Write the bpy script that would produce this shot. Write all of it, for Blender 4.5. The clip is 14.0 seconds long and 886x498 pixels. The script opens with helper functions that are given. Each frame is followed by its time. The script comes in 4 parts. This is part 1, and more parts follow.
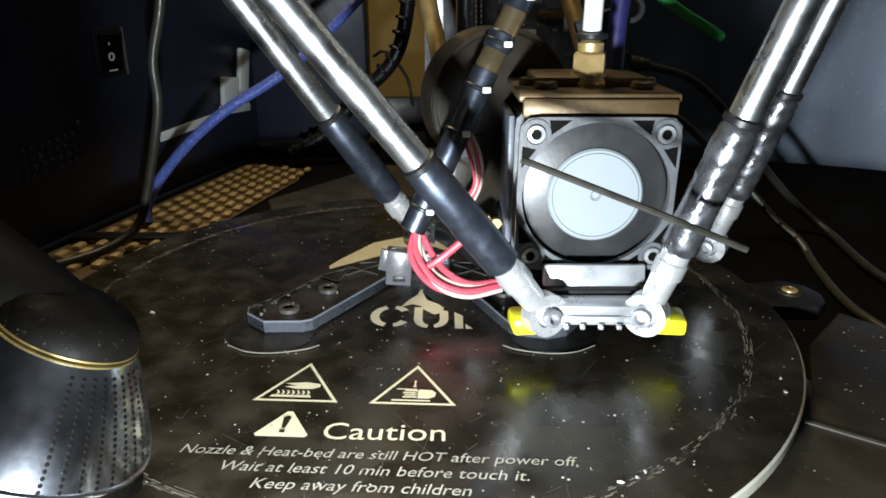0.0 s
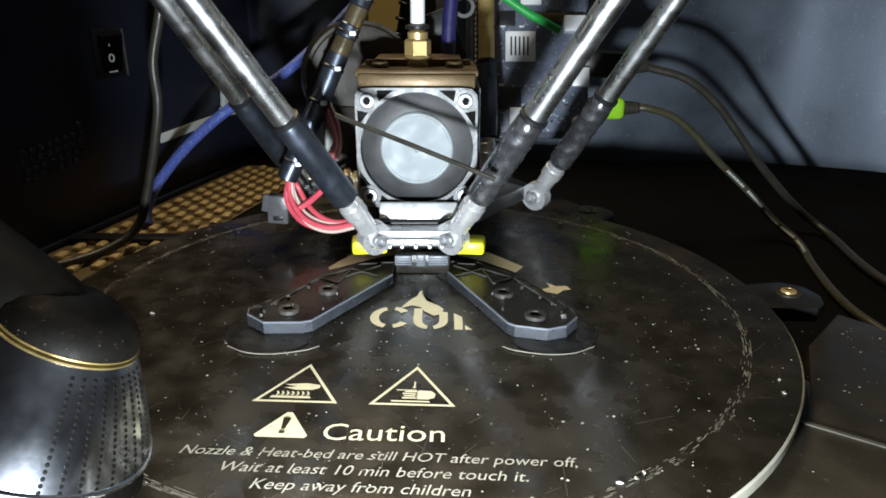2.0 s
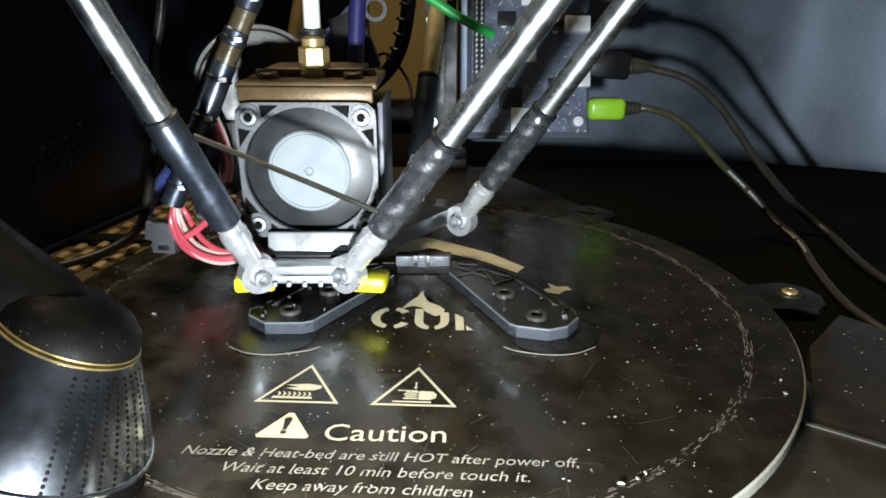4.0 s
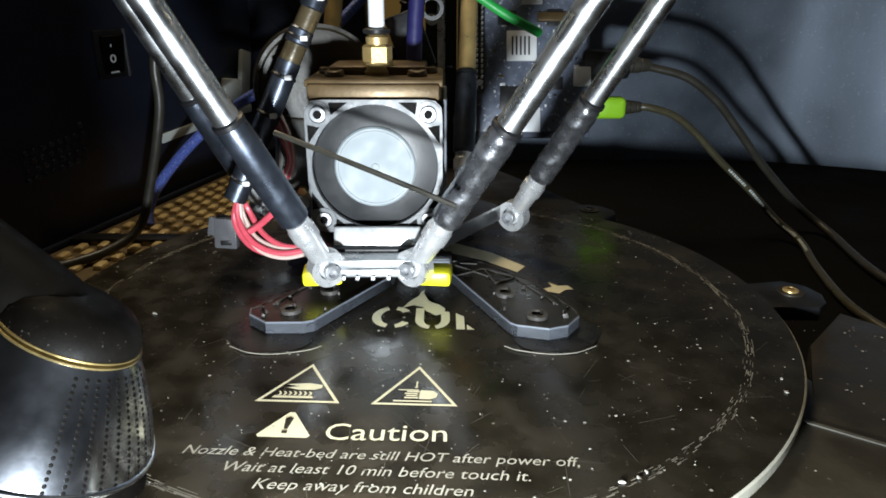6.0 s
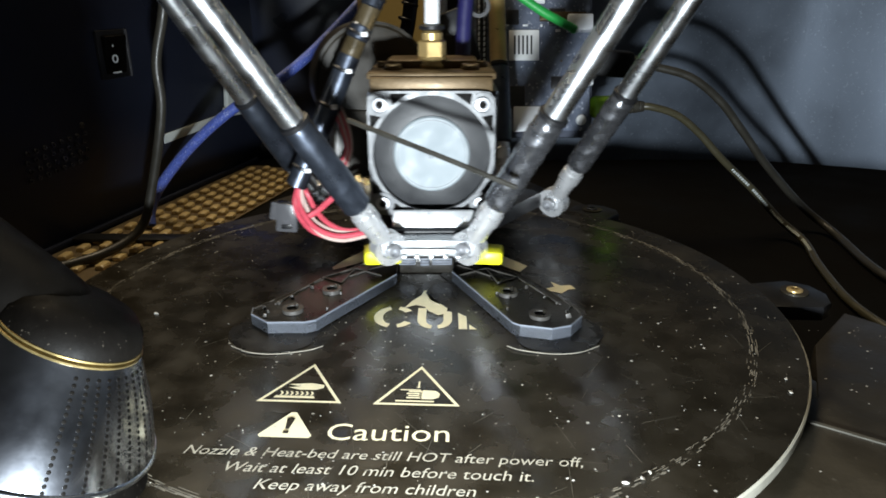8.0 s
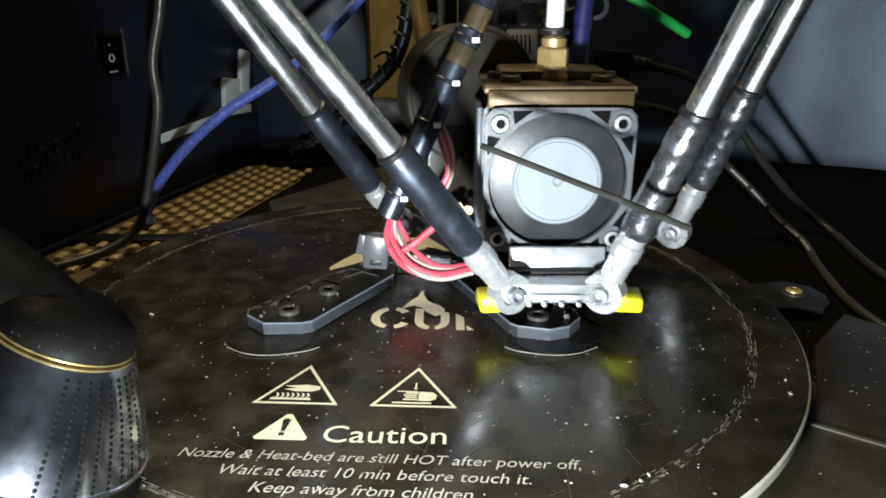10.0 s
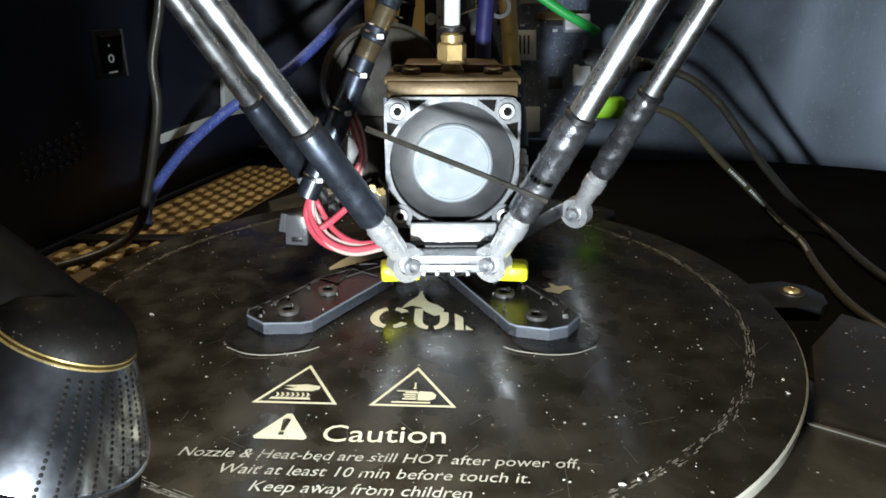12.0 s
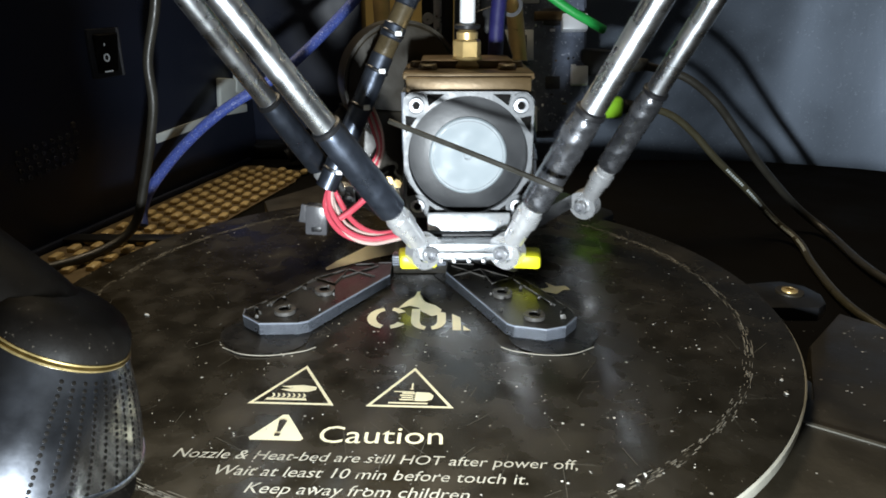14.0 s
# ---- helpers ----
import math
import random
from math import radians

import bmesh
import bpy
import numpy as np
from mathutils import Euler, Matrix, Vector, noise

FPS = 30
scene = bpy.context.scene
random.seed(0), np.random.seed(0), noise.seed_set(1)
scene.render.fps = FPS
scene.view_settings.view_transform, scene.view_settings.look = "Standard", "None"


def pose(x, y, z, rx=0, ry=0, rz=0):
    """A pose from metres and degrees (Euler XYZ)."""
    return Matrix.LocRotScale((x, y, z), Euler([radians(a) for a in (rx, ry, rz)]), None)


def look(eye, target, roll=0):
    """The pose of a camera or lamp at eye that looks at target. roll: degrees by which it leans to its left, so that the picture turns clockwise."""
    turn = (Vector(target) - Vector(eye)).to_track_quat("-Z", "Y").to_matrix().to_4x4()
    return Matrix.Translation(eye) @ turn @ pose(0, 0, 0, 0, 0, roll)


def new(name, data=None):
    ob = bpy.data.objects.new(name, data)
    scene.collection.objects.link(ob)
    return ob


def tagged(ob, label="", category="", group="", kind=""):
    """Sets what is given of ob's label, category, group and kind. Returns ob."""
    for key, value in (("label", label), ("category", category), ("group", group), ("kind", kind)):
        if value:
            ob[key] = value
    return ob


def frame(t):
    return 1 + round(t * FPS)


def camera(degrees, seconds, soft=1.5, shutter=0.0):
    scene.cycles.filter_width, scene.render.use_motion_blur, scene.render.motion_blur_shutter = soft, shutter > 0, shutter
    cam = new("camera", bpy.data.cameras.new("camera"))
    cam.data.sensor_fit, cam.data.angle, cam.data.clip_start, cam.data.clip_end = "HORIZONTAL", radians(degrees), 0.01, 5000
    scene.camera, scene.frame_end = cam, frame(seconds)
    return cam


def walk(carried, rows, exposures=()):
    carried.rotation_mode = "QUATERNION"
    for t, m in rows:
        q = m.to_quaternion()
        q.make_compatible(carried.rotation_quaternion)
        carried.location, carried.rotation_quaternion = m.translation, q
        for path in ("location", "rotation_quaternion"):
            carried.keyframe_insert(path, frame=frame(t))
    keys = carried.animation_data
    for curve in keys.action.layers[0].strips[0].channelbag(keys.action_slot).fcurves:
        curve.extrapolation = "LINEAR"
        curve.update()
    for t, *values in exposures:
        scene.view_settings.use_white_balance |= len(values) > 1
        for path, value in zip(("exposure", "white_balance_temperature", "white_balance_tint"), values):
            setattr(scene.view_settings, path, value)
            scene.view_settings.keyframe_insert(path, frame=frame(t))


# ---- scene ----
cam = camera(66.3, 14.0, soft=1.7, shutter=0.6)
walk(cam, [
    (0, pose(0.00990, -0.19155, 0.08876, 69.168, -0.088, -0.005)),
    (0.5, pose(0.00988, -0.19171, 0.08849, 69.343, -0.132, -0.082)),
    (1, pose(0.00951, -0.19168, 0.08858, 69.372, -0.093, -0.154)),
    (1.5, pose(0.00991, -0.19162, 0.08862, 69.284, -0.036, 0.028)),
    (2, pose(0.00992, -0.19188, 0.08884, 69.285, -0.133, -0.022)),
    (2.5, pose(0.00971, -0.19211, 0.08894, 69.321, -0.118, -0.072)),
    (3, pose(0.00975, -0.19208, 0.08887, 69.369, -0.117, -0.055)),
    (5.5, pose(0.00986, -0.19186, 0.08912, 69.190, -0.014, 0.135)),
    (6, pose(0.00980, -0.19197, 0.08899, 69.238, 0.018, 0.044)),
    (6.5, pose(0.00984, -0.19243, 0.08868, 69.427, 0.024, 0.101)),
    (7, pose(0.00952, -0.19279, 0.08901, 69.419, -0.146, -0.015)),
    (7.5, pose(0.01010, -0.19143, 0.08842, 69.376, 0.147, 0.270)),
    (8, pose(0.00983, -0.19139, 0.08845, 69.289, 0.118, 0.215)),
    (10.5, pose(0.01022, -0.19003, 0.08807, 69.284, 0.071, 0.098)),
    (11, pose(0.00997, -0.19089, 0.08853, 69.306, -0.007, 0.113)),
    (11.5, pose(0.00990, -0.19022, 0.08812, 69.386, -0.066, -0.001)),
    (12, pose(0.01017, -0.19079, 0.08834, 69.297, 0.069, 0.029)),
    (12.5, pose(0.00969, -0.19100, 0.08865, 69.287, 0.033, 0.100)),
    (13, pose(0.00984, -0.19098, 0.08830, 69.400, -0.032, -0.115)),
    (13.5, pose(0.01007, -0.19062, 0.08827, 69.306, 0.014, -0.118)),
    (14, pose(0.01009, -0.18994, 0.08789, 69.325, -0.035, -0.205)),
], exposures=[(0, -0.2), (0.7, 0.0), (3.0, 0.0), (5.5, -0.2), (6.3, -0.05), (7.0, 0.0), (8.0, 0.04), (10.4, -0.15), (11.2, -0.05), (14, -0.03)])

# ---- world and lights ----
world = bpy.data.worlds.new("room_air")
scene.world = world
world.use_nodes = True
world.node_tree.nodes["Background"].inputs[0].default_value = (0.85, 0.85, 0.8, 1)
world.node_tree.nodes["Background"].inputs[1].default_value = 0.015


def lamp(name, kind, m, power, colour, size):
    data = bpy.data.lights.new(name, kind)
    data.energy, data.color = power, colour
    if kind == "AREA":
        data.shape, data.size = "DISK", size
    else:
        data.shadow_soft_size = size
    ob = new(name, data)
    ob.matrix_world = m
    return ob


# a cold white torch lying low before the bed, turned a little to the right, and the warm ceiling lamp of the room over the open cabinet
torch = lamp("torch_light", "SPOT", look((-0.004, -0.174, 0.018), (0.014, -0.074, 0.040)), 4.1, (0.845, 0.93, 0.985), 0.006)
torch.data.spot_size, torch.data.spot_blend = radians(140), 1.0
lamp("ceiling_lamp_light", "AREA", look((-0.14, 0.4, 0.85), (0, 0.05, 0)), 5.2, (1.0, 0.83, 0.57), 0.35)


# ---- materials ----
def mat(name, colour, rough=0.5, metal=0.0, vary=0.25, scale=120.0, bump=0.1, fine=900.0, spots=None, spot_cut=0.68,
        coat=0.0, trans=0.0, emit=None, rvary=0.25, spec=0.5, clouds=None):
    m = bpy.data.materials.new(name)
    m.use_nodes = True
    n, l = m.node_tree.nodes, m.node_tree.links
    b = n["Principled BSDF"]
    b.inputs["Metallic"].default_value = metal
    b.inputs["Coat Weight"].default_value = coat
    b.inputs["Specular IOR Level"].default_value = spec
    b.inputs["Transmission Weight"].default_value = trans
    co = n.new("ShaderNodeTexCoord")
    big = n.new("ShaderNodeTexNoise")
    big.inputs["Scale"].default_value, big.inputs["Detail"].default_value = scale, 5
    small = n.new("ShaderNodeTexNoise")
    small.inputs["Scale"].default_value, small.inputs["Detail"].default_value = fine, 3
    for t in (big, small):
        l.new(co.outputs["Object"], t.inputs["Vector"])
    mix = n.new("ShaderNodeMix")
    mix.data_type = "RGBA"
    mix.inputs["A"].default_value = (*[c * (1 - vary) for c in colour], 1)
    mix.inputs["B"].default_value = (*[min(1, c * (1 + vary)) for c in colour], 1)
    l.new(big.outputs["Fac"], mix.inputs["Factor"])
    out = mix.outputs["Result"]
    if spots:
        ramp = n.new("ShaderNodeValToRGB")
        ramp.color_ramp.elements[0].position, ramp.color_ramp.elements[1].position = spot_cut, spot_cut + 0.08
        l.new(small.outputs["Fac"], ramp.inputs["Fac"])
        m2 = n.new("ShaderNodeMix")
        m2.data_type = "RGBA"
        m2.inputs["B"].default_value = (*spots, 1)
        l.new(out, m2.inputs["A"])
        l.new(ramp.outputs["Color"], m2.inputs["Factor"])
        out = m2.outputs["Result"]
    if clouds:
        far = n.new("ShaderNodeTexNoise")
        far.inputs["Scale"].default_value, far.inputs["Detail"].default_value, far.inputs["Distortion"].default_value = clouds[1], 7, 1.2
        l.new(co.outputs["Object"], far.inputs["Vector"])
        veil = n.new("ShaderNodeMapRange")
        veil.inputs["From Min"].default_value, veil.inputs["From Max"].default_value = clouds[2], clouds[2] + 0.25
        l.new(far.outputs["Fac"], veil.inputs["Value"])
        m3 = n.new("ShaderNodeMix")
        m3.data_type = "RGBA"
        m3.inputs["B"].default_value = (*clouds[0], 1)
        l.new(out, m3.inputs["A"])
        l.new(veil.outputs["Result"], m3.inputs["Factor"])
        out = m3.outputs["Result"]
    l.new(out, b.inputs["Base Color"])
    mr = n.new("ShaderNodeMapRange")
    mr.inputs["From Min"].default_value, mr.inputs["From Max"].default_value = 0.3, 0.7
    mr.inputs["To Min"].default_value = rough * (1 - rvary)
    mr.inputs["To Max"].default_value = min(1, rough * (1 + rvary))
    l.new(big.outputs["Fac"], mr.inputs["Value"])
    l.new(mr.outputs["Result"], b.inputs["Roughness"])
    if bump:
        bp = n.new("ShaderNodeBump")
        bp.inputs["Strength"].default_value, bp.inputs["Distance"].default_value = bump, 0.0004
        l.new(small.outputs["Fac"], bp.inputs["Height"])
        l.new(bp.outputs["Normal"], b.inputs["Normal"])
    if emit:
        b.inputs["Emission Color"].default_value = (*emit[0], 1)
        b.inputs["Emission Strength"].default_value = emit[1]
    return m


BED = mat("smudged black-brown bed coating", (0.0165, 0.0134, 0.0082), 0.27, 0, 0.6, 90, 0.06, 1100, (0.06, 0.053, 0.04), 0.66, rvary=0.5, clouds=((0.024, 0.02, 0.0135), 70, 0.5))
RIM = mat("pale cut edge of the bed", (0.62, 0.6, 0.5), 0.5, 0, 0.2, 200)
FADED = mat("faded grey printed ink", (0.42, 0.4, 0.33), 0.55, 0, 0.5, 260, 0.05, 900, (0.16, 0.15, 0.12), 0.6)
PRINT = mat("cream printed ink", (0.85, 0.79, 0.55), 0.5, 0, 0.12, 300, 0.05)
WEAR = mat("worn whitish scratch", (0.2, 0.185, 0.15), 0.7, 0, 0.3, 400)
SCUFF = mat("faint scuff", (0.075, 0.07, 0.055), 0.6, 0, 0.3, 300)
DUST = mat("white dust", (0.45, 0.44, 0.4), 0.9, 0, 0.2, 500)
BASE = mat("dusty dark brown base plate", (0.02, 0.0155, 0.0085), 0.45, 0, 0.4, 60, 0.15, 600, (0.07, 0.06, 0.045), 0.68, clouds=((0.035, 0.028, 0.017), 30, 0.5))
BLACK = mat("black plastic", (0.01, 0.01, 0.011), 0.38, 0, 0.3, 90, spec=0.35)
CASE = mat("black painted case steel", (0.017, 0.021, 0.037), 0.42, 0, 0.5, 14, 0.08, 1200, rvary=0.4, spec=0.3)
WALL = mat("grey-black painted panel", (0.19, 0.225, 0.28), 0.44, 0.8, 0.35, 22, 0.1, 520, (0.26, 0.3, 0.36), 0.62, rvary=0.2, spec=0.5)
FLOOR = mat("black floor board", (0.006, 0.0054, 0.0047), 0.8, 0, 0.4, 20, spec=0.05)
WARM = mat("warm yellow room wall", (0.62, 0.45, 0.16), 0.8, 0, 0.06, 5, 0.02)
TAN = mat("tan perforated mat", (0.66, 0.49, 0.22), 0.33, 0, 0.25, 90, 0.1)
# darker copy of the tan: shade between the bumps put into the colour
TANSHADE = mat("mat ground with the shade between bumps painted brown", (0.14, 0.095, 0.04), 0.6, 0, 0.4, 120, 0.1)
STEEL = mat("bright zinc steel", (0.88, 0.9, 0.93), 0.3, 0.75, 0.2, 300, 0.15)
SCREW = mat("dull steel screw", (0.33, 0.335, 0.35), 0.42, 0.6, 0.2, 200, 0.05)
ALU = mat("brushed aluminium tube", (0.82, 0.85, 0.89), 0.29, 1.0, 0.15, 150, 0.06)
PLATE = mat("aluminium sheet", (0.72, 0.74, 0.76), 0.33, 0.75, 0.1, 150, 0.04)
SLEEVE = mat("black shrink sleeve", (0.075, 0.088, 0.115), 0.34, 0.85, 0.3, 250, 0.1, 700, spec=0.8)
TAPE = mat("glossy clear-taped sleeve", (0.19, 0.195, 0.21), 0.26, 0.85, 0.8, 260, 0.9, 240, rvary=0.6, spec=1.0)
# the brown stands for the warm lamp's sheen on black sleeve
LOOM = mat("black loom sleeve with warm sheen painted brown", (0.09, 0.068, 0.035), 0.3, 0.3, 0.5, 200, 0.2, 700, spec=0.9)
BRASS = mat("tarnished brass", (0.66, 0.47, 0.2), 0.36, 0.7, 0.3, 200, 0.1)
BROWN = mat("dirty brown anodised bracket", (0.11, 0.072, 0.032), 0.42, 0.4, 0.4, 130, 0.15)
FANGREY = mat("dusty dark grey fan plastic", (0.09, 0.095, 0.102), 0.42, 0, 0.3, 260, 0.2)
FANDARK = mat("charcoal spinning blades", (0.02, 0.021, 0.023), 0.4, 0, 0.3, 110, 0.05)
LABEL = mat("pale grey-blue hub label", (0.24, 0.272, 0.29), 0.6, 0, 0.02, 200, 0.02)
WHITE = mat("white tubing", (0.85, 0.86, 0.86), 0.4, 0, 0.06, 100)
YELLOW = mat("bright yellow plastic", (0.75, 0.72, 0.02), 0.4, 0, 0.1, 150)
# one plastic in three tones: lit fronts pale, shaded rear and top painted darker
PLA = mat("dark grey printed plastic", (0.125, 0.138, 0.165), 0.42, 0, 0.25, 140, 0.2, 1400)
PLADIM = mat("printed plastic with half shade painted in", (0.045, 0.042, 0.038), 0.45, 0, 0.5, 300, 0.3, 1200)
PLASHADE = mat("printed plastic with full shade painted in", (0.012, 0.0105, 0.008), 0.32, 0, 0.5, 160, 0.3, 1600, (0.05, 0.045, 0.035), 0.66)
BRIM = mat("thin dark first-layer brim", (0.012, 0.0115, 0.011), 0.3, 0, 0.3, 200, 0.1)
BLUE = mat("blue braided cable", (0.07, 0.11, 0.42), 0.42, 0, 0.6, 900, 0.8, 1300, (0.4, 0.45, 0.7), 0.6)
GREYCABLE = mat("dark grey cable", (0.035, 0.032, 0.025), 0.4, 0, 0.2, 200)
OLIVE = mat("olive-black cable jacket", (0.06, 0.053, 0.03), 0.35, 0, 0.2, 200)
STRAND = mat("dark olive strand", (0.014, 0.0125, 0.008), 0.5, 0, 0.4, 200)
NAVY = mat("navy blue cable sleeve", (0.015, 0.014, 0.075), 0.4, 0, 0.3, 200)
RED = mat("red wire", (0.55, 0.07, 0.1), 0.4, 0, 0.3, 200)

PINK = mat("pale wire", (0.55, 0.42, 0.37), 0.45, 0, 0.1, 200)
GREEN = mat("green tubing", (0.02, 0.32, 0.06), 0.4, 0, 0.15, 200)
LIME = mat("lime green plug", (0.3, 0.62, 0.03), 0.35, 0, 0.1, 200)
# pale spots and raised tone paint the acrylic cover's glare
PCB = mat("dark circuit board with cover glare painted pale", (0.13, 0.15, 0.2), 0.22, 0, 0.8, 130, 0.2, 700, (0.5, 0.53, 0.6), 0.62)
CHIP = mat("black chip", (0.02, 0.02, 0.022), 0.4, 0, 0.2, 200)
SILVER = mat("bright connector shell", (0.85, 0.87, 0.9), 0.35, 0.25, 0.1, 200)
CHROME = mat("polished chrome", (0.58, 0.615, 0.69), 0.18, 1, 0.3, 60, 0.08, 260, rvary=0.35)
CAPBLACK = mat("dusty black cap", (0.0026, 0.0022, 0.0018), 0.55, 0, 0.5, 200, 0.1, 1300, (0.03, 0.026, 0.02), 0.67, spec=0.06)
GOLD = mat("worn gold rim", (0.2, 0.15, 0.06), 0.35, 0.8, 0.5, 300)
SMOKE = mat("smoke-brown blower plastic", (0.02, 0.016, 0.01), 0.4, 0, 0.4, 120, 0.1)
INK = mat("white marking", (0.75, 0.78, 0.8), 0.5, 0, 0.05, 100)
OFFWHITE = mat("translucent off-white plastic", (0.6, 0.64, 0.62), 0.4, 0, 0.1, 100)
CLEAR = mat("cloudy grey connector plastic", (0.075, 0.075, 0.08), 0.25, 0, 0.3, 150)
LID = mat("smoky acrylic cover", (0.09, 0.1, 0.13), 0.12, 0, 0.4, 60, 0.1)


# ---- mesh helpers ----
def thing(name, label, category, group="", kind="", at=None):
    ob = new(name)
    ob.empty_display_size = 0.01
    if at is not None:
        ob.matrix_world = at
    return tagged(ob, label, category, group, kind)


def mesh_of(name, bm, material, smooth=True):
    me = bpy.data.meshes.new(name)
    bm.normal_update()
    bm.to_mesh(me)
    bm.free()
    me.materials.append(material)
    if smooth:
        for p in me.polygons:
            p.use_smooth = True
        me.set_sharp_from_angle(angle=radians(35))
    return me


def part(name, bm, material, parent=None, label="", smooth=True, kind="", m=None):
    ob = new(name, mesh_of(name, bm, material, smooth))
    if parent is not None:
        ob.parent = parent
    if m is not None:
        ob.matrix_basis = m
    return tagged(ob, label, kind=kind)


def box(sx, sy, sz, m=Matrix(), bevel=0.0, bm=None, seg=2):
    """A box of full sizes, centred, with rounded edges."""
    b = bmesh.new()
    bmesh.ops.create_cube(b, size=1, matrix=Matrix.Diagonal((sx, sy, sz, 1)))
    if bevel:
        bmesh.ops.bevel(b, geom=b.edges[:], offset=bevel, segments=seg, affect="EDGES", profile=0.5)
    b.transform(m)
    return join(bm, b)


def join(bm, b):
    if bm is None:
        return b
    me = bpy.data.meshes.new("joint")
    b.to_mesh(me)
    b.free()
    bm.from_mesh(me)
    bpy.data.meshes.remove(me)
    return bm


def lathe(profile, m=Matrix(), seg=32, bm=None, caps=True):
    """Turns (radius, height) pairs about z."""
    b = bmesh.new()
    rings = []
    for r, z in profile:
        rings.append([b.verts.new((r * math.cos(2 * math.pi * k / seg), r * math.sin(2 * math.pi * k / seg), z)) for k in range(seg)])
    for a, c in zip(rings, rings[1:]):
        for k in range(seg):
            b.faces.new((a[k], a[(k + 1) % seg], c[(k + 1) % seg], c[k]))
    if caps:
        b.faces.new(rings[0][::-1])
        b.faces.new(rings[-1])
    b.transform(m)
    return join(bm, b)


def rod(p, q, r, bm=None, seg=16, bevel=0.0):
    p, q = Vector(p), Vector(q)
    m = Matrix.Translation(p) @ (q - p).to_track_quat("Z", "Y").to_matrix().to_4x4()
    h = (q - p).length
    e = min(bevel or r * 0.15, h * 0.3)
    return lathe([(r - e, 0), (r, e), (r, h - e), (r - e, h)], m, seg, bm)


def smooth_path(points, steps=8):
    pts = [Vector(p) for p in points]
    ext = [pts[0] * 2 - pts[1]] + pts + [pts[-1] * 2 - pts[-2]]
    line = []
    for i in range(1, len(ext) - 2):
        a, b0, c, d = ext[i - 1:i + 3]
        for k in range(steps):
            t = k / steps
            line.append(0.5 * (2 * b0 + (c - a) * t + (2 * a - 5 * b0 + 4 * c - d) * t * t + (3 * b0 - a - 3 * c + d) * t ** 3))
    line.append(pts[-1])
    return line


def tube(points, r, bm=None, seg=12, steps=8):
    """A round cable through points, smoothed."""
    line = smooth_path(points, steps)
    b = bmesh.new()
    side = None
    rings = []
    for i, p in enumerate(line):
        t = (line[min(i + 1, len(line) - 1)] - line[max(i - 1, 0)]).normalized()
        if side is None:
            side = t.orthogonal().normalized()
        side = (side - t * side.dot(t)).normalized()
        up = t.cross(side)
        rings.append([b.verts.new(p + r * (side * math.cos(2 * math.pi * k / seg) + up * math.sin(2 * math.pi * k / seg))) for k in range(seg)])
    for a, c in zip(rings, rings[1:]):
        for k in range(seg):
            b.faces.new((a[k], a[(k + 1) % seg], c[(k + 1) % seg], c[k]))
    b.faces.new(rings[0][::-1])
    b.faces.new(rings[-1])
    return join(bm, b)


def slab(outline, z0, z1, bevel=0.0, bm=None, m=Matrix()):
    """A flat outline (x, y) raised from z0 to z1."""
    b = bmesh.new()
    low = [b.verts.new((x, y, z0)) for x, y in outline]
    top = [b.verts.new((x, y, z1)) for x, y in outline]
    n = len(outline)
    f = b.faces.new(top)
    b.faces.new(low[::-1])
    for k in range(n):
        b.faces.new((low[k], low[(k + 1) % n], top[(k + 1) % n], top[k]))
    bmesh.ops.recalc_face_normals(b, faces=b.faces[:])
    if bevel:
        bmesh.ops.bevel(b, geom=f.edges[:], offset=bevel, segments=2, affect="EDGES", profile=0.5)
    b.transform(m)
    return join(bm, b)


def ring_plate(ro, ri, z0, z1, seg=64, bm=None, m=Matrix()):
    return lathe([(ri, z0), (ro, z0), (ro, z1), (ri, z1), (ri, z0)], m, seg, bm, caps=False)


def plate_with_hole(w, r, t, corner=0.002, seg=64, m=Matrix(), bm=None):
    """A square plate with rounded corners and a round hole through it, along z."""
    b = bmesh.new()
    loops = []
    for z in (0, t):
        outer, inner = [], []
        for k in range(seg):
            a = 2 * math.pi * (k + 0.5) / seg
            c, s = math.cos(a), math.sin(a)
            p = 14.0
            q = (abs(c) ** p + abs(s) ** p) ** (-1 / p) * w / 2
            outer.append(b.verts.new((q * c, q * s, z)))
            inner.append(b.verts.new((r * c, r * s, z)))
        loops.append((outer, inner))
    (o0, i0), (o1, i1) = loops
    for k in range(seg):
        j = (k + 1) % seg
        b.faces.new((o1[k], o1[j], i1[j], i1[k]))
        b.faces.new((o0[j], o0[k], i0[k], i0[j]))
        b.faces.new((o0[k], o0[j], o1[j], o1[k]))
        b.faces.new((i0[j], i0[k], i1[k], i1[j]))
    b.transform(m)
    return join(bm, b)


def letters(body, width, m, material, parent, name="lettering", lean=0.0, label="", bold=0.0):
    """Words in the built-in font, scaled to a width, flat in the plane of m."""
    cu = bpy.data.curves.new("words", "FONT")
    cu.body, cu.shear, cu.offset, cu.resolution_u = body, lean, bold, 3
    cu.extrude = 0.0
    tmp = bpy.data.objects.new("words", cu)
    scene.collection.objects.link(tmp)
    dg = bpy.context.evaluated_depsgraph_get()
    me = bpy.data.meshes.new_from_object(tmp.evaluated_get(dg))
    bpy.data.objects.remove(tmp)
    xs = [v.co.x for v in me.vertices]
    k = width / (max(xs) - min(xs))
    me.transform(Matrix.Diagonal((k, k, 1, 1)) @ Matrix.Translation((-min(xs), 0, 0)))
    me.transform(m)
    me.materials.clear()
    me.materials.append(material)
    ob = new(name, me)
    ob.parent = parent
    return tagged(ob, label)


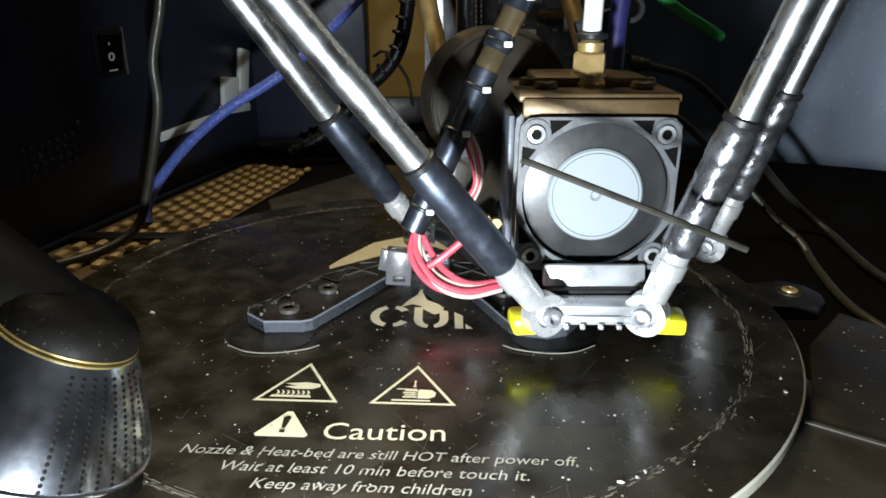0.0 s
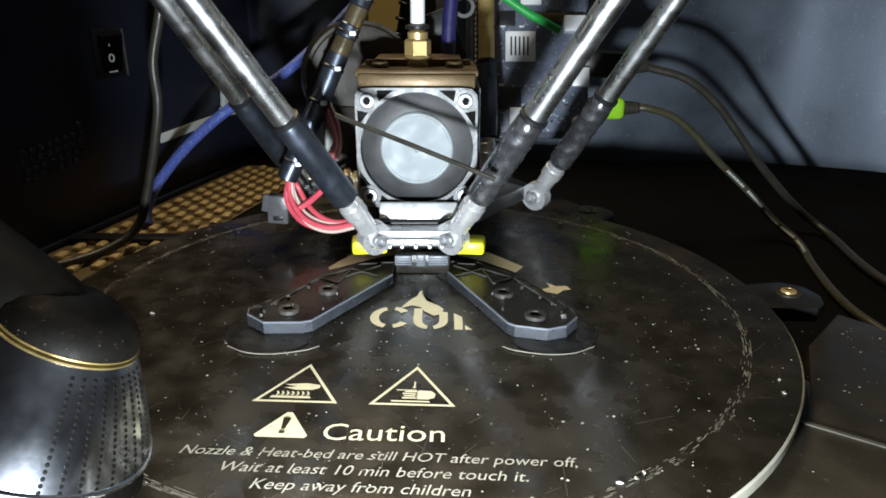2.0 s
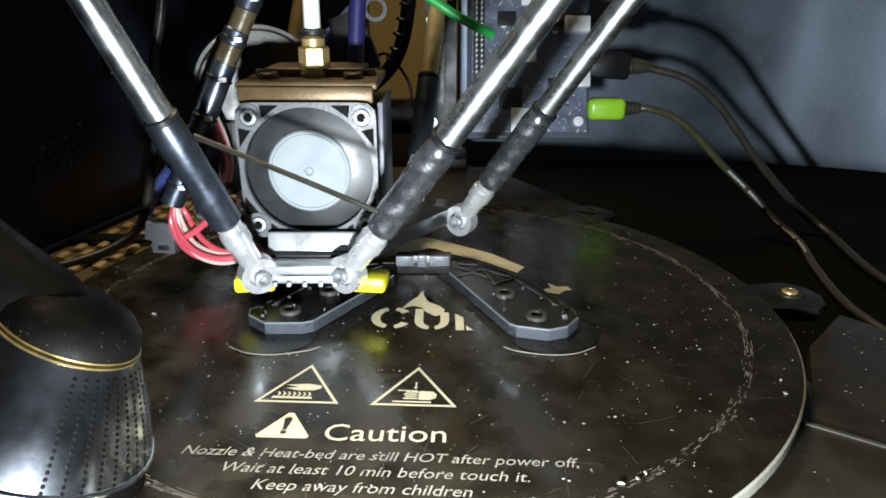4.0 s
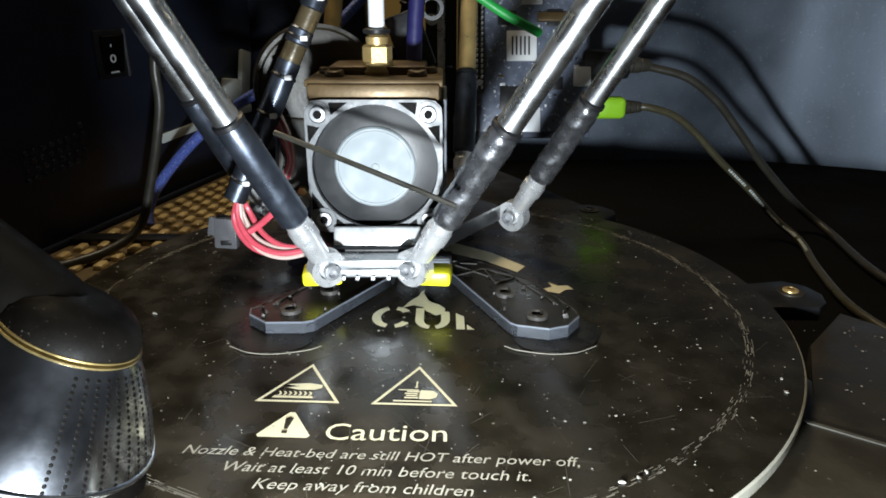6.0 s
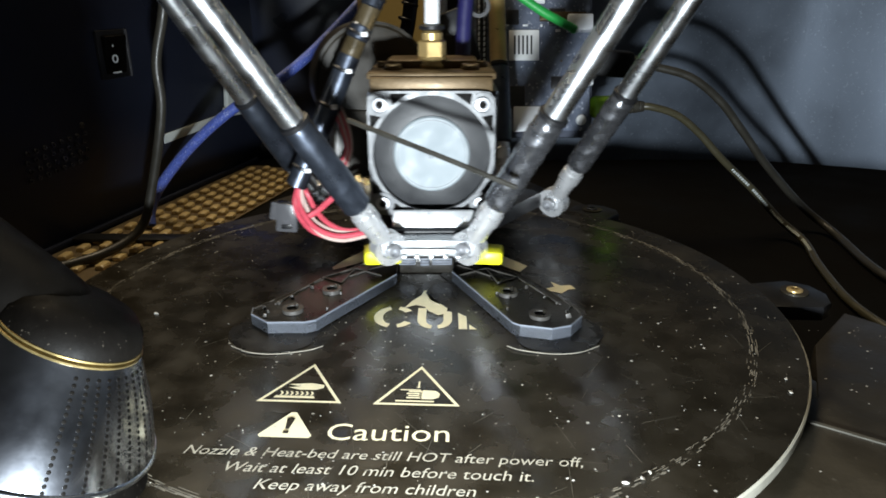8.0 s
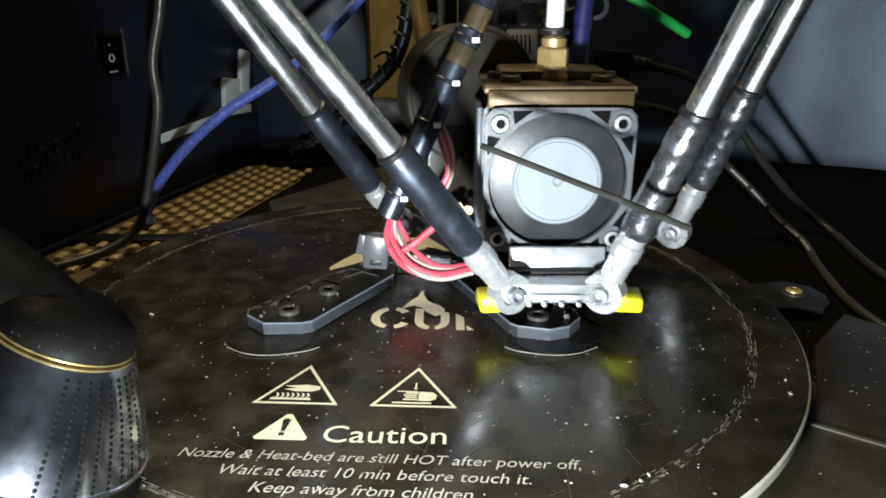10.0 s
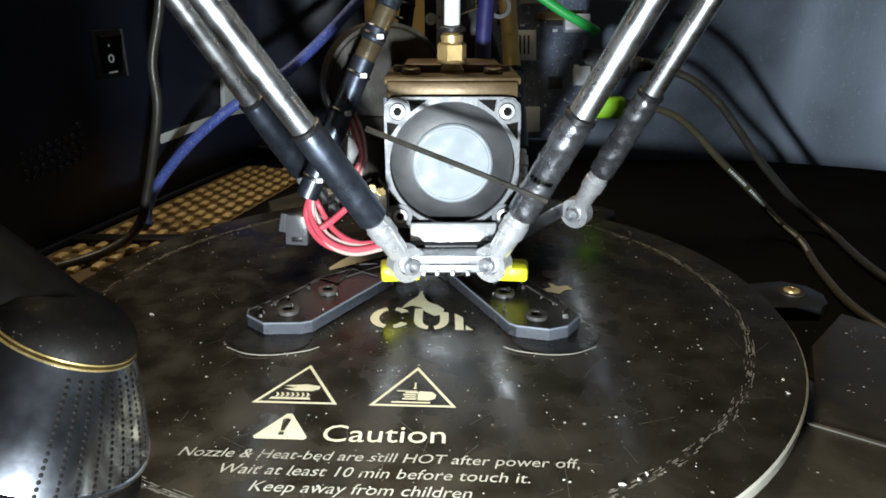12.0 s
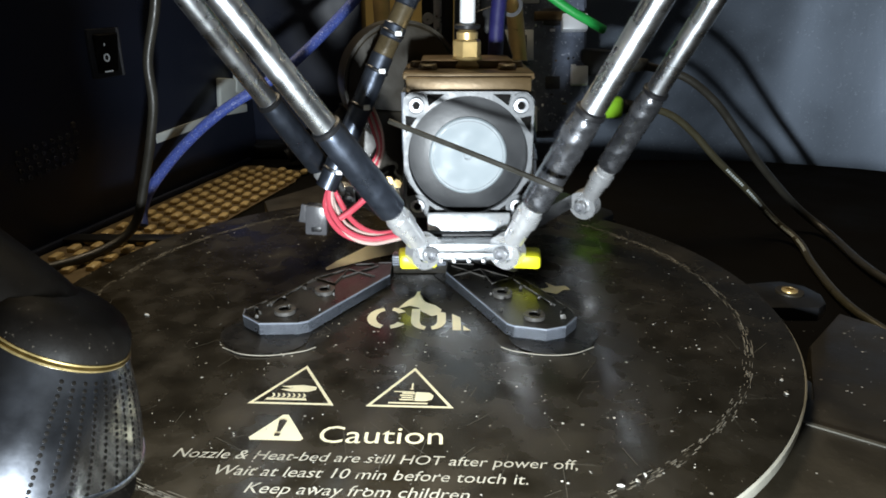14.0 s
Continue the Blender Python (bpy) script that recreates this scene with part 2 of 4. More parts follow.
# ---- the cabinet and the room ----
def wall_between(name, a, b0, z0, z1, thick, material, label):
    a, b0 = Vector((*a, 0)), Vector((*b0, 0))
    d = b0 - a
    m = Matrix.Translation((a + b0) / 2 + Vector((0, 0, (z0 + z1) / 2))) @ pose(0, 0, 0, 0, 0, math.degrees(math.atan2(d.y, d.x)))
    return tagged(part(name, box(d.length, thick, z1 - z0, m, 0.001), material), label, "wall", kind="structure")


def build_setting():
    tagged(part("floor", box(0.9, 1.1, 0.02, pose(0.05, 0.0, -0.04)), FLOOR), "black board floor of the cabinet", "floor", kind="structure")
    inner, outer = [], []
    path = smooth_path([(x, y, 0) for x, y in ((0.41, -0.5), (0.412, -0.2), (0.411, 0.05), (0.402, 0.15), (0.376, 0.226), (0.328, 0.275), (0.268, 0.301), (0.235, 0.309), (0.195, 0.312), (0.12, 0.312), (0.02, 0.31))], 6)
    for k, p in enumerate(path):
        d = (path[min(k + 1, len(path) - 1)] - path[max(k - 1, 0)]).normalized()
        inner.append((p.x, p.y))
        outer.append((p.x + d.y * 0.012, p.y - d.x * 0.012))
    b = slab(inner + outer[::-1], -0.03, 0.5)
    tagged(part("wall_right", b, WALL), "grey-black painted panel curving round the cabinet", "wall", kind="structure")
    wall_between("wall_back_low", (-0.2, 0.425), (0.014, 0.425), -0.03, 0.0, 0.012, BASE, "low brown rear edge of the cabinet")
    wall_between("wall_left", (-0.33, 0.3), (-0.33, -0.5), -0.03, 0.5, 0.012, CASE, "black side panel of the cabinet")
    wall_between("wall_front", (-0.33, -0.5), (0.40, -0.5), -0.03, 0.5, 0.012, CASE, "dark front of the cabinet")
    tagged(part("room_wall", box(2.4, 0.02, 1.6, pose(-0.2, 1.2, 0.5)), WARM), "warm yellow room wall behind the cabinet", "wall", kind="structure")


def build_base():
    base = thing("base_plate", "dusty dark brown printer base with cut corners", "printer base", kind="structure")
    part("corner_plate", slab([(-0.075, 0.125), (-0.06, 0.08), (0.06, 0.08), (0.088, 0.096), (0.0493, 0.1705), (0.036, 0.195), (-0.026, 0.195), (-0.0383, 0.177)],
                              -0.012, -0.006, 0.0008), BASE, base)
    part("corner_plate", slab([(0.06, -0.06), (0.103, -0.045), (0.116, -0.018), (0.136, 0.003), (0.142, -0.004), (0.24, -0.16), (0.2, -0.2), (0.06, -0.16)],
                              -0.012, -0.0065, 0.0008), BASE, base)
    part("corner_plate", slab([(-0.06, -0.06), (-0.103, -0.045), (-0.116, -0.018), (-0.15, -0.02), (-0.24, -0.16), (-0.2, -0.2), (-0.06, -0.16)],
                              -0.012, -0.0065, 0.0008), BASE, base)
    part("seam_strip", slab([(0.094, -0.0555), (0.13, -0.079), (0.1305, -0.0782), (0.0945, -0.0545)], -0.0065, -0.0061), SCUFF, base)
    rnd = random.Random(12)
    b = bmesh.new()
    for k in range(420):
        x, y = rnd.uniform(0.085, 0.2), rnd.uniform(-0.16, -0.002)
        if math.hypot(x, y) < 0.1125 or y > 0.19 - 1.45 * x + 0.0:
            continue
        q = rnd.choice((0.0001, 0.00015, 0.0002, 0.0004)) * rnd.uniform(0.7, 1.4)
        b.faces.new([b.verts.new((x + q * math.cos(t), y + q * math.sin(t) * rnd.uniform(0.4, 1.2), -0.0063)) for t in (0.2, 1.4, 2.8, 4.1, 5.3)])
    part("plate_dust", b, DUST, base, "white dust specks", kind="stuff")
    part("crumb", box(0.0006, 0.0042, 0.0004, pose(0.1335, -0.0445, -0.0062, 0, 0, 10), 0.0001), DUST, base)
    part("under_frame", lathe([(0.098, -0.03), (0.1, -0.012)], Matrix(), 48), BLACK, base)
    part("rail", box(0.012, 0.05, 0.012, pose(0.104, -0.045, -0.013, 0, 0, 20), 0.001), GREYCABLE, base)
    return base


def bed_clip(at, screw=True):
    clip = thing("bed_clip", "black plastic bed clip with a brass screw", "clip", "clips round the bed", at=at)
    part("tab", slab([(-0.012, -0.010), (0.003, -0.0115), (0.0072, -0.0085), (0.0095, -0.002), (0.008, 0.005), (0.002, 0.0095), (-0.012, 0.008)], -0.0045, 0.0, 0.0008), BLACK, clip)
    part("washer", ring_plate(0.0042, 0.002, 0.0, 0.0006, 24), BASE, clip)
    part("screw", lathe([(0.0026, 0), (0.0024, 0.001), (0.0013, 0.0013), (0.001, 0.0006)], Matrix(), 20), BRASS if screw else BLACK, clip)
    return clip


def build_bed():
    bed = thing("heated_bed", "round dark brown heated print bed with cream warning print", "print bed")
    R = 0.110
    part("disc", lathe([(R - 0.0004, -0.0004), (R, -0.0008), (R, -0.0034), (R - 0.0006, -0.004)], Matrix(), 160), RIM, bed, "pale cut edge")
    part("coating", lathe([(R - 0.0005, -0.0004), (R - 0.0007, 0.0)], Matrix(), 160), BED, bed, "smudged dark coating")
    # worn ring, broken into flecks
    rnd = random.Random(4)
    b = bmesh.new()
    for k in range(900):
        a = rnd.uniform(0, 2 * math.pi)
        dens = 0.5 + 0.5 * math.sin(a * 3 + 1)
        rr = 0.097 + rnd.choice((-0.0008, 0, 0.0006)) + rnd.gauss(0, 0.0003)
        da = rnd.uniform(0.01, 0.05) * (0.5 + dens)
        w = rnd.uniform(0.00004, 0.00013)
        pts = []
        for s, r2 in ((0, rr - w), (1, rr - w), (1, rr + w), (0, rr + w)):
            pts.append(b.verts.new((r2 * math.cos(a + s * da), r2 * math.sin(a + s * da), 0.00012)))
        b.faces.new(pts)
    part("scratch_ring", b, WEAR, bed, "worn whitish scratches in a ring", kind="stuff")
    b = bmesh.new()
    for k in range(1300):
        a, q = rnd.uniform(0, 2 * math.pi), R * math.sqrt(rnd.random()) * 0.985
        s = rnd.choice((0.00008, 0.0001, 0.00012, 0.00016, 0.00022, 0.00034)) * rnd.uniform(0.6, 1.3)
        c = Vector((q * math.cos(a), q * math.sin(a), 0.0001))
        pts = [b.verts.new(c + Vector((s * math.cos(t), s * math.sin(t) * rnd.uniform(0.5, 1.2), 0.00012 * rnd.random()))) for t in (0.3, 1.5, 2.7, 4.0, 5.2)]
        b.faces.new(pts)
    part("dust_specks", b, DUST, bed, "white dust specks", kind="stuff")
    b = bmesh.new()
    for k in range(260):
        a, q = rnd.uniform(0, 2 * math.pi), R * math.sqrt(rnd.random()) * 0.96
        c, t, n0 = Vector((q * math.cos(a), q * math.sin(a), 0.0001)), rnd.uniform(0, math.pi), rnd.uniform(0.0008, 0.005)
        d, w = Vector((math.cos(t), math.sin(t), 0)), rnd.uniform(0.00003, 0.00007)
        e = Vector((-d.y, d.x, 0)) * w
        b.faces.new([b.verts.new(p) for p in (c - d * n0 - e, c + d * n0 - e, c + d * n0 + e, c - d * n0 + e)])
    part("scuff_layer", b, SCUFF, bed, "faint hairline scratches", kind="stuff")
    b = bmesh.new()
    for x, y, s in ((0.091, -0.0535, 0.0008), (0.0928, -0.0478, 0.0008), (0.0445, -0.0852, 0.0011), (0.048, -0.084, 0.0008), (-0.0755, -0.0115, 0.0012), (0.0498, -0.0822, 0.0007)):
        bmesh.ops.create_icosphere(b, subdivisions=1, radius=s * 0.5, matrix=Matrix.Translation((x, y, 0.0002)) @ pose(0, 0, 0, 0, 0, rnd.uniform(0, 180)) @ Matrix.Diagonal((1.7, 0.8, 0.4, 1)))
    for v in b.verts:
        v.co += Vector((rnd.gauss(0, 0.00013), rnd.gauss(0, 0.00013), abs(rnd.gauss(0, 0.0001))))
    part("crumbs", b, DUST, bed, "white crumbs of plastic", kind="stuff")

    # warning print
    Z = 0.00015
    ang = -2.6

    def sign(x, y, w):
        m = pose(x, y, Z, 0, 0, ang)
        h = w * math.sqrt(3) / 2
        o = [(-w / 2, 0), (w / 2, 0), (0, h)]
        c = Vector((0, h / 3))
        i = [tuple(c + (Vector(p) - c) * 0.87) for p in o]
        b = bmesh.new()
        vo = [b.verts.new((*p, 0)) for p in o]
        vi = [b.verts.new((*p, 0)) for p in i]
        for k in range(3):
            b.faces.new((vo[k], vo[(k + 1) % 3], vi[(k + 1) % 3], vi[k]))
        b.transform(m)
        return b, m

    def flat(pts, m, b=None):
        c = bmesh.new()
        area = sum(p[0] * q[1] - p[1] * q[0] for p, q in zip(pts, pts[1:] + pts[:1]))
        c.faces.new([c.verts.new((*p, 0)) for p in (pts if area > 0 else pts[::-1])])
        bmesh.ops.triangulate(c, faces=c.faces[:])
        c.transform(m)
        return join(b, c)

    b, m = sign(-0.0242, -0.05765, 0.0199)
    part("warning_triangle", b, PRINT, bed, smooth=False)
    b = flat([(-0.0042, 0.0075), (0.0012, 0.0082), (0.0045, 0.0075), (0.0046, 0.0062), (0.003, 0.0053), (-0.001, 0.0052), (-0.004, 0.0062), (-0.0008, 0.0066)], m)
    for k in range(7):
        x = -0.0052 + k * 0.0012
        flat([(x, 0.0028), (x + 0.0005, 0.0028), (x + 0.0008, 0.0036), (x + 0.0003, 0.0045), (x - 0.0002, 0.0045), (x + 0.0003, 0.0036)], m, b)
    flat([(-0.0064, 0.0017), (0.0034, 0.0017), (0.003, 0.0026), (-0.006, 0.0026)], m, b)
    part("heat_pictogram", b, PRINT, bed, smooth=False)
    b, m = sign(0.0030, -0.05895, 0.0201)
    part("warning_triangle", b, PRINT, bed, smooth=False)
    b = flat([(0.0012, 0.0064), (0.0042, 0.0062), (0.0052, 0.005), (0.005, 0.0034), (0.0036, 0.0026), (0.0008, 0.0026), (0.0002, 0.0045)], m)
    for k in range(4):
        y = 0.0028 + k * 0.0009
        flat([(-0.0026 + 0.0004 * (k % 2), y), (0.001, y), (0.001, y + 0.0006), (-0.0026 + 0.0004 * (k % 2), y + 0.0006)], m, b)
    flat([(-0.0042, 0.0062), (0.0006, 0.0062), (0.0006, 0.0066), (-0.0042, 0.0066)], m, b)
    flat([(-0.0006, 0.0078), (0.0000, 0.0072), (0.0006, 0.0078), (0.0002, 0.0078), (0.0002, 0.0102), (-0.0002, 0.0102), (-0.0002, 0.0078)], m, b)
    flat([(-0.005, 0.0014), (0.004, 0.0014), (0.004, 0.002), (-0.005, 0.002)], m, b)
    part("pinch_pictogram", b, PRINT, bed, smooth=False)
    # solid caution triangle with a cut-out mark
    m = pose(-0.0247, -0.0709, Z, 0, 0, ang)
    b = bmesh.new()
    tri = [(-0.0053, 0), (0.0053, 0), (0.0058, 0.0008), (0.0006, 0.0092), (-0.0006, 0.0092), (-0.0058, 0.0008)]
    flat(tri, m, b)
    part("caution_triangle", b, PRINT, bed, smooth=False)
    b = flat([(-0.0004, 0.0029), (0.0004, 0.0029), (0.0009, 0.0068), (0, 0.0073), (-0.0009, 0.0068)], Matrix.Translation((0, 0, 0.0001)) @ m)
    flat([(-0.0006, 0.0013), (0.0006, 0.0013), (0.0006, 0.0023), (-0.0006, 0.0023)], Matrix.Translation((0, 0, 0.0001)) @ m, b)
    part("exclamation_mark", b, BED, bed, smooth=False)
    letters("Caution", 0.0262, pose(-0.0157, -0.0717, Z, 0, 0, -1.5), PRINT, bed, label="cream word Caution")
    letters("Nozzle & Heat-bed are still HOT after power off,", 0.0815, pose(-0.0442, -0.0762, Z, 0, 0, -3.0), FADED, bed, lean=0.22, label="faded cream slanted warning line")
    letters("Wait at least 10 min before touch it.", 0.0612, pose(-0.0343, -0.0816, Z, 0, 0, -3.0), FADED, bed, lean=0.22, label="faded cream slanted warning line")
    letters("Keep away from children", 0.0425, pose(-0.027, -0.0868, Z, 0, 0, -3.0), FADED, bed, lean=0.22, label="faded cream slanted warning line")
    # stencil mark: broken rings and bars, half covered by the print
    def arc(cx, cy, rx, ry, w, a0, a1, b):
        n = 10
        c = bmesh.new()
        o, i = [], []
        for k in range(n + 1):
            a = radians(a0 + (a1 - a0) * k / n)
            o.append(c.verts.new((cx + rx * math.cos(a), cy + ry * math.sin(a), Z)))
            i.append(c.verts.new((cx + (rx - w) * math.cos(a), cy + (ry - w * 0.8) * math.sin(a), Z)))
        for k in range(n):
            c.faces.new((o[k], o[k + 1], i[k + 1], i[k]))
        return join(b, c)
    b = bmesh.new()
    arc(-0.0053, -0.0136, 0.0058, 0.0068, 0.0026, 105, 255, b)
    arc(-0.0047, -0.0136, 0.0056, 0.0068, 0.0026, 35, 82, b)
    arc(-0.0047, -0.0136, 0.0056, 0.0068, 0.0026, 278, 325, b)
    arc(0.0062, -0.0155, 0.0046, 0.0056, 0.0025, 180, 262, b)
    arc(0.0070, -0.0155, 0.0046, 0.0056, 0.0025, 278, 360, b)
    flat([(0.0016, -0.0155), (0.0041, -0.0155), (0.0041, -0.0078), (0.0016, -0.0078)], Matrix.Translation((0, 0, Z)), b)
    flat([(0.0091, -0.0155), (0.0116, -0.0155), (0.0116, -0.0105), (0.0091, -0.0095)], Matrix.Translation((0, 0, Z)), b)
    flat([(0.0134, -0.0214), (0.0158, -0.0215), (0.0158, -0.0135), (0.0134, -0.011)], Matrix.Translation((0, 0, Z)), b)
    flat([(0.0164, -0.0215), (0.0185, -0.0216), (0.0164, -0.0185)], Matrix.Translation((0, 0, Z)), b)
    part("stencil_mark", b, PRINT, bed, "cream stencil mark", smooth=False)
    b = flat([(0.0029, 0.0046), (0.0039, 0.0050), (0.0036, 0.0030), (0.0052, -0.0028), (0.0088, -0.0058), (0.0104, -0.0085), (0.0096, -0.0118), (0.0075, -0.0128),
              (0.0046, -0.0098), (0.0036, -0.0072), (0.0008, -0.0058), (-0.0026, -0.0078), (-0.0006, -0.0032), (0.0022, 0.0012)], Matrix.Translation((0, 0, Z * 1.6)))
    part("peeled_patch", b, PRINT, bed, "cream patch where the coating peeled", smooth=False)
    b = flat([(0.0405, 0.0060), (0.0432, 0.0042), (0.0462, 0.0028), (0.0488, 0.0058), (0.0512, 0.0062), (0.0500, 0.0092), (0.0468, 0.0088), (0.0440, 0.0118), (0.0446, 0.0080)], Matrix.Translation((0, 0, Z)))
    part("peeled_patch", b, PRINT, bed, "cream patch where the coating peeled", smooth=False)
    b = flat([(-0.0292, 0.0245), (-0.0262, 0.031), (-0.02, 0.041), (-0.016, 0.048), (-0.006, 0.054), (0.0035, 0.0555), (0.0035, 0.043), (-0.006, 0.038), (-0.0135, 0.0335), (-0.0285, 0.0222)], Matrix.Translation((0, 0, Z)))
    flat([(0.0035, 0.0555), (0.0131, 0.0495), (0.0275, 0.0385), (0.038, 0.0255), (0.0348, 0.0203), (0.0245, 0.0305), (0.0137, 0.0375), (0.0071, 0.0435), (0.0035, 0.0445)], Matrix.Translation((0, 0, Z)), b)
    part("bow_mark", b, PRINT, bed, "cream bow-shaped mark", smooth=False)
    return bed


# ---- the printed part ----
def build_printed_part():
    pr = thing("printed_frame", "dark grey printed V-shaped frame lying on the bed", "printed part")
    H = 0.0039
    ends = {1: [(0.0125, 0.0225), (0.0118, 0.0122), (0.0280, -0.0242), (0.0300, -0.0258), (0.0385, -0.0280), (0.0440, -0.0260), (0.0480, -0.0204), (0.0478, -0.0155), (0.0372, 0.0060), (0.0215, 0.0225)],
            -1: [(-0.0060, 0.0215), (-0.0060, 0.0100), (-0.0262, -0.0228), (-0.0290, -0.0240), (-0.0394, -0.0242), (-0.0452, -0.0190), (-0.0459, -0.0150), (-0.0247, 0.0128), (-0.0160, 0.0215)]}
    for s in (-1, 1):
        cx = 0.0016

        def o(x, y):
            return (cx + s * x, y)

        line = ends[s] if s > 0 else ends[s][::-1]
        part("arm", slab(line, 0.0003, H - 0.0006, 0.0), PLASHADE, pr, "top layer with bosses, shade painted into its dark colour")
        # raised side wall; its front is painted lit and its rear shaded
        n = len(line)
        c = Vector((sum(p[0] for p in line) / n, sum(p[1] for p in line) / n))
        front, rear = bmesh.new(), bmesh.new()
        for k in range(n):
            p, q = Vector(line[k]), Vector(line[(k + 1) % n])
            d = (q - p)
            nrm = Vector((d.y, -d.x)).normalized()
            if nrm.dot(c - p) < 0:
                nrm = -nrm
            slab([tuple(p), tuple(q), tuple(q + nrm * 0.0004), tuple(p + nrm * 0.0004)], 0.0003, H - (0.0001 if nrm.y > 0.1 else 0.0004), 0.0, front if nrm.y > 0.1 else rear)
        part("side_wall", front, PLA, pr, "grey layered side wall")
        part("side_wall", rear, PLADIM, pr)
        for x, y in (((0.0346, -0.0200), (0.0269, -0.0048)) if s > 0 else ((0.0355, -0.0165), (0.0264, -0.0028))):
            px, py = o(x, y)
            part("boss", ring_plate(0.0030, 0.0017, H - 0.0009, H + 0.0006, 24, m=pose(px, py, 0)), PLADIM, pr)
            part("boss_core", lathe([(0.0017, 0), (0.0015, 0.0006), (0.0006, 0.0007)], pose(px, py, H - 0.0009), 16), BLACK, pr)
            part("boss_strand", box(0.0007, 0.0009, 0.0026, pose(px + 0.0012, py + 0.0004, H + 0.0006, 8, 0, 20), 0.0002), PLASHADE, pr)
        rnd = random.Random(30 + s)
        for x, y, a in ((0.0425, -0.0175, 30), (0.0405, -0.0120, 50), (0.0258, -0.0160, 60), (0.0330, -0.0005, 40), (0.0440, -0.0150, 40), (0.0375, -0.0080, 10), (0.0235, -0.0050, 70), (0.0425, -0.0205, 0)):
            px, py = o(x, y)
            part("lug", box(rnd.uniform(0.0006, 0.0016), 0.0006, rnd.uniform(0.0008, 0.0018), pose(px, py, H - 0.0001, rnd.uniform(-20, 20), rnd.uniform(-25, 25), s * a), 0.0002), PLADIM, pr)
        b = bmesh.new()
        for (x0, y0), (x1, y1) in (((0.0125, 0.009), (0.0215, 0.015)), ((0.0122, 0.018), (0.0225, 0.0085)), ((0.0215, 0.015), (0.0245, 0.003)), ((0.0135, 0.0195), (0.0195, 0.019)), ((0.0245, 0.003), (0.031, 0.0075)), ((0.0215, 0.015), (0.031, 0.0075)), ((0.0315, 0.0065), (0.0415, -0.0125))):
            rod((*o(x0, y0), H - 0.0003), (*o(x1, y1), H - 0.0003), 0.00032, b, 6)
        part("infill_rib", b, PLADIM, pr)
        # thin brim on the bed
        e = []
        for k in range(40):
            a = 2 * math.pi * k / 40
            w = 0.0125 + 0.0006 * math.sin(5 * a + s)
            ux, uy = math.cos(a) * w, math.sin(a) * w * 0.95
            base = Vector(o(0.039, -0.0235)) if math.sin(a - s * 0.0) < 0.35 else Vector(o(0.018, 0.012))
            e.append((base.x + ux, base.y + uy))
        part("brim", slab(e, 0.0001, 0.0003), BRIM, pr, "thin dark brim film")
        b = bmesh.new()
        tube([(*o(0.049, -0.0315), 0.0004), (*o(0.043, -0.0352), 0.0005), (*o(0.036, -0.0358), 0.0004), (*o(0.028, -0.034), 0.0005), (*o(0.0245, -0.0315), 0.0004)], 0.00014, b, 6)
        part("brim_edge", b, WEAR, pr, "pale lifted brim edge")
    # dark tone of the bridge paints the shade under its blocks
    part("bridge", box(0.0182, 0.004, 0.0066, pose(0.0034, 0.0212, 0.0035), 0.0003), PLASHADE, pr)
    for x, w in ((-0.0030, 0.0056), (0.0028, 0.0030), (0.0086, 0.0066)):
        part("bridge_block", box(w, 0.0022, 0.0034 if w != 0.0030 else 0.0040, pose(x, 0.0186, 0.0054), 0.0003), PLA, pr)
        for k in range(3):
            part("layer_line", box(w * 0.9, 0.0003, 0.0002, pose(x, 0.01745, 0.0045 + k * 0.0009)), PLASHADE, pr)
    return pr


# ---- the print head ----
JOINTS = {"left": [(-0.0136, -0.0404), (-0.0465, 0.0187)], "right": [(0.0118, -0.0402), (0.0456, 0.0091)], "back": [(-0.0276, 0.0290), (0.0276, 0.0290)]}
JZ = 0.0137
PIVOT = {"left": [(-0.1068, -0.0538), (-0.0778, -0.0904)], "right": [(0.1150, -0.0414), (0.0970, -0.0666)], "back": [(0.0, 0.165), (0.0, 0.165)]}
ROD_LENGTH = 0.265
FRONT = pose(0, 0, 0, 90, 0, 0)


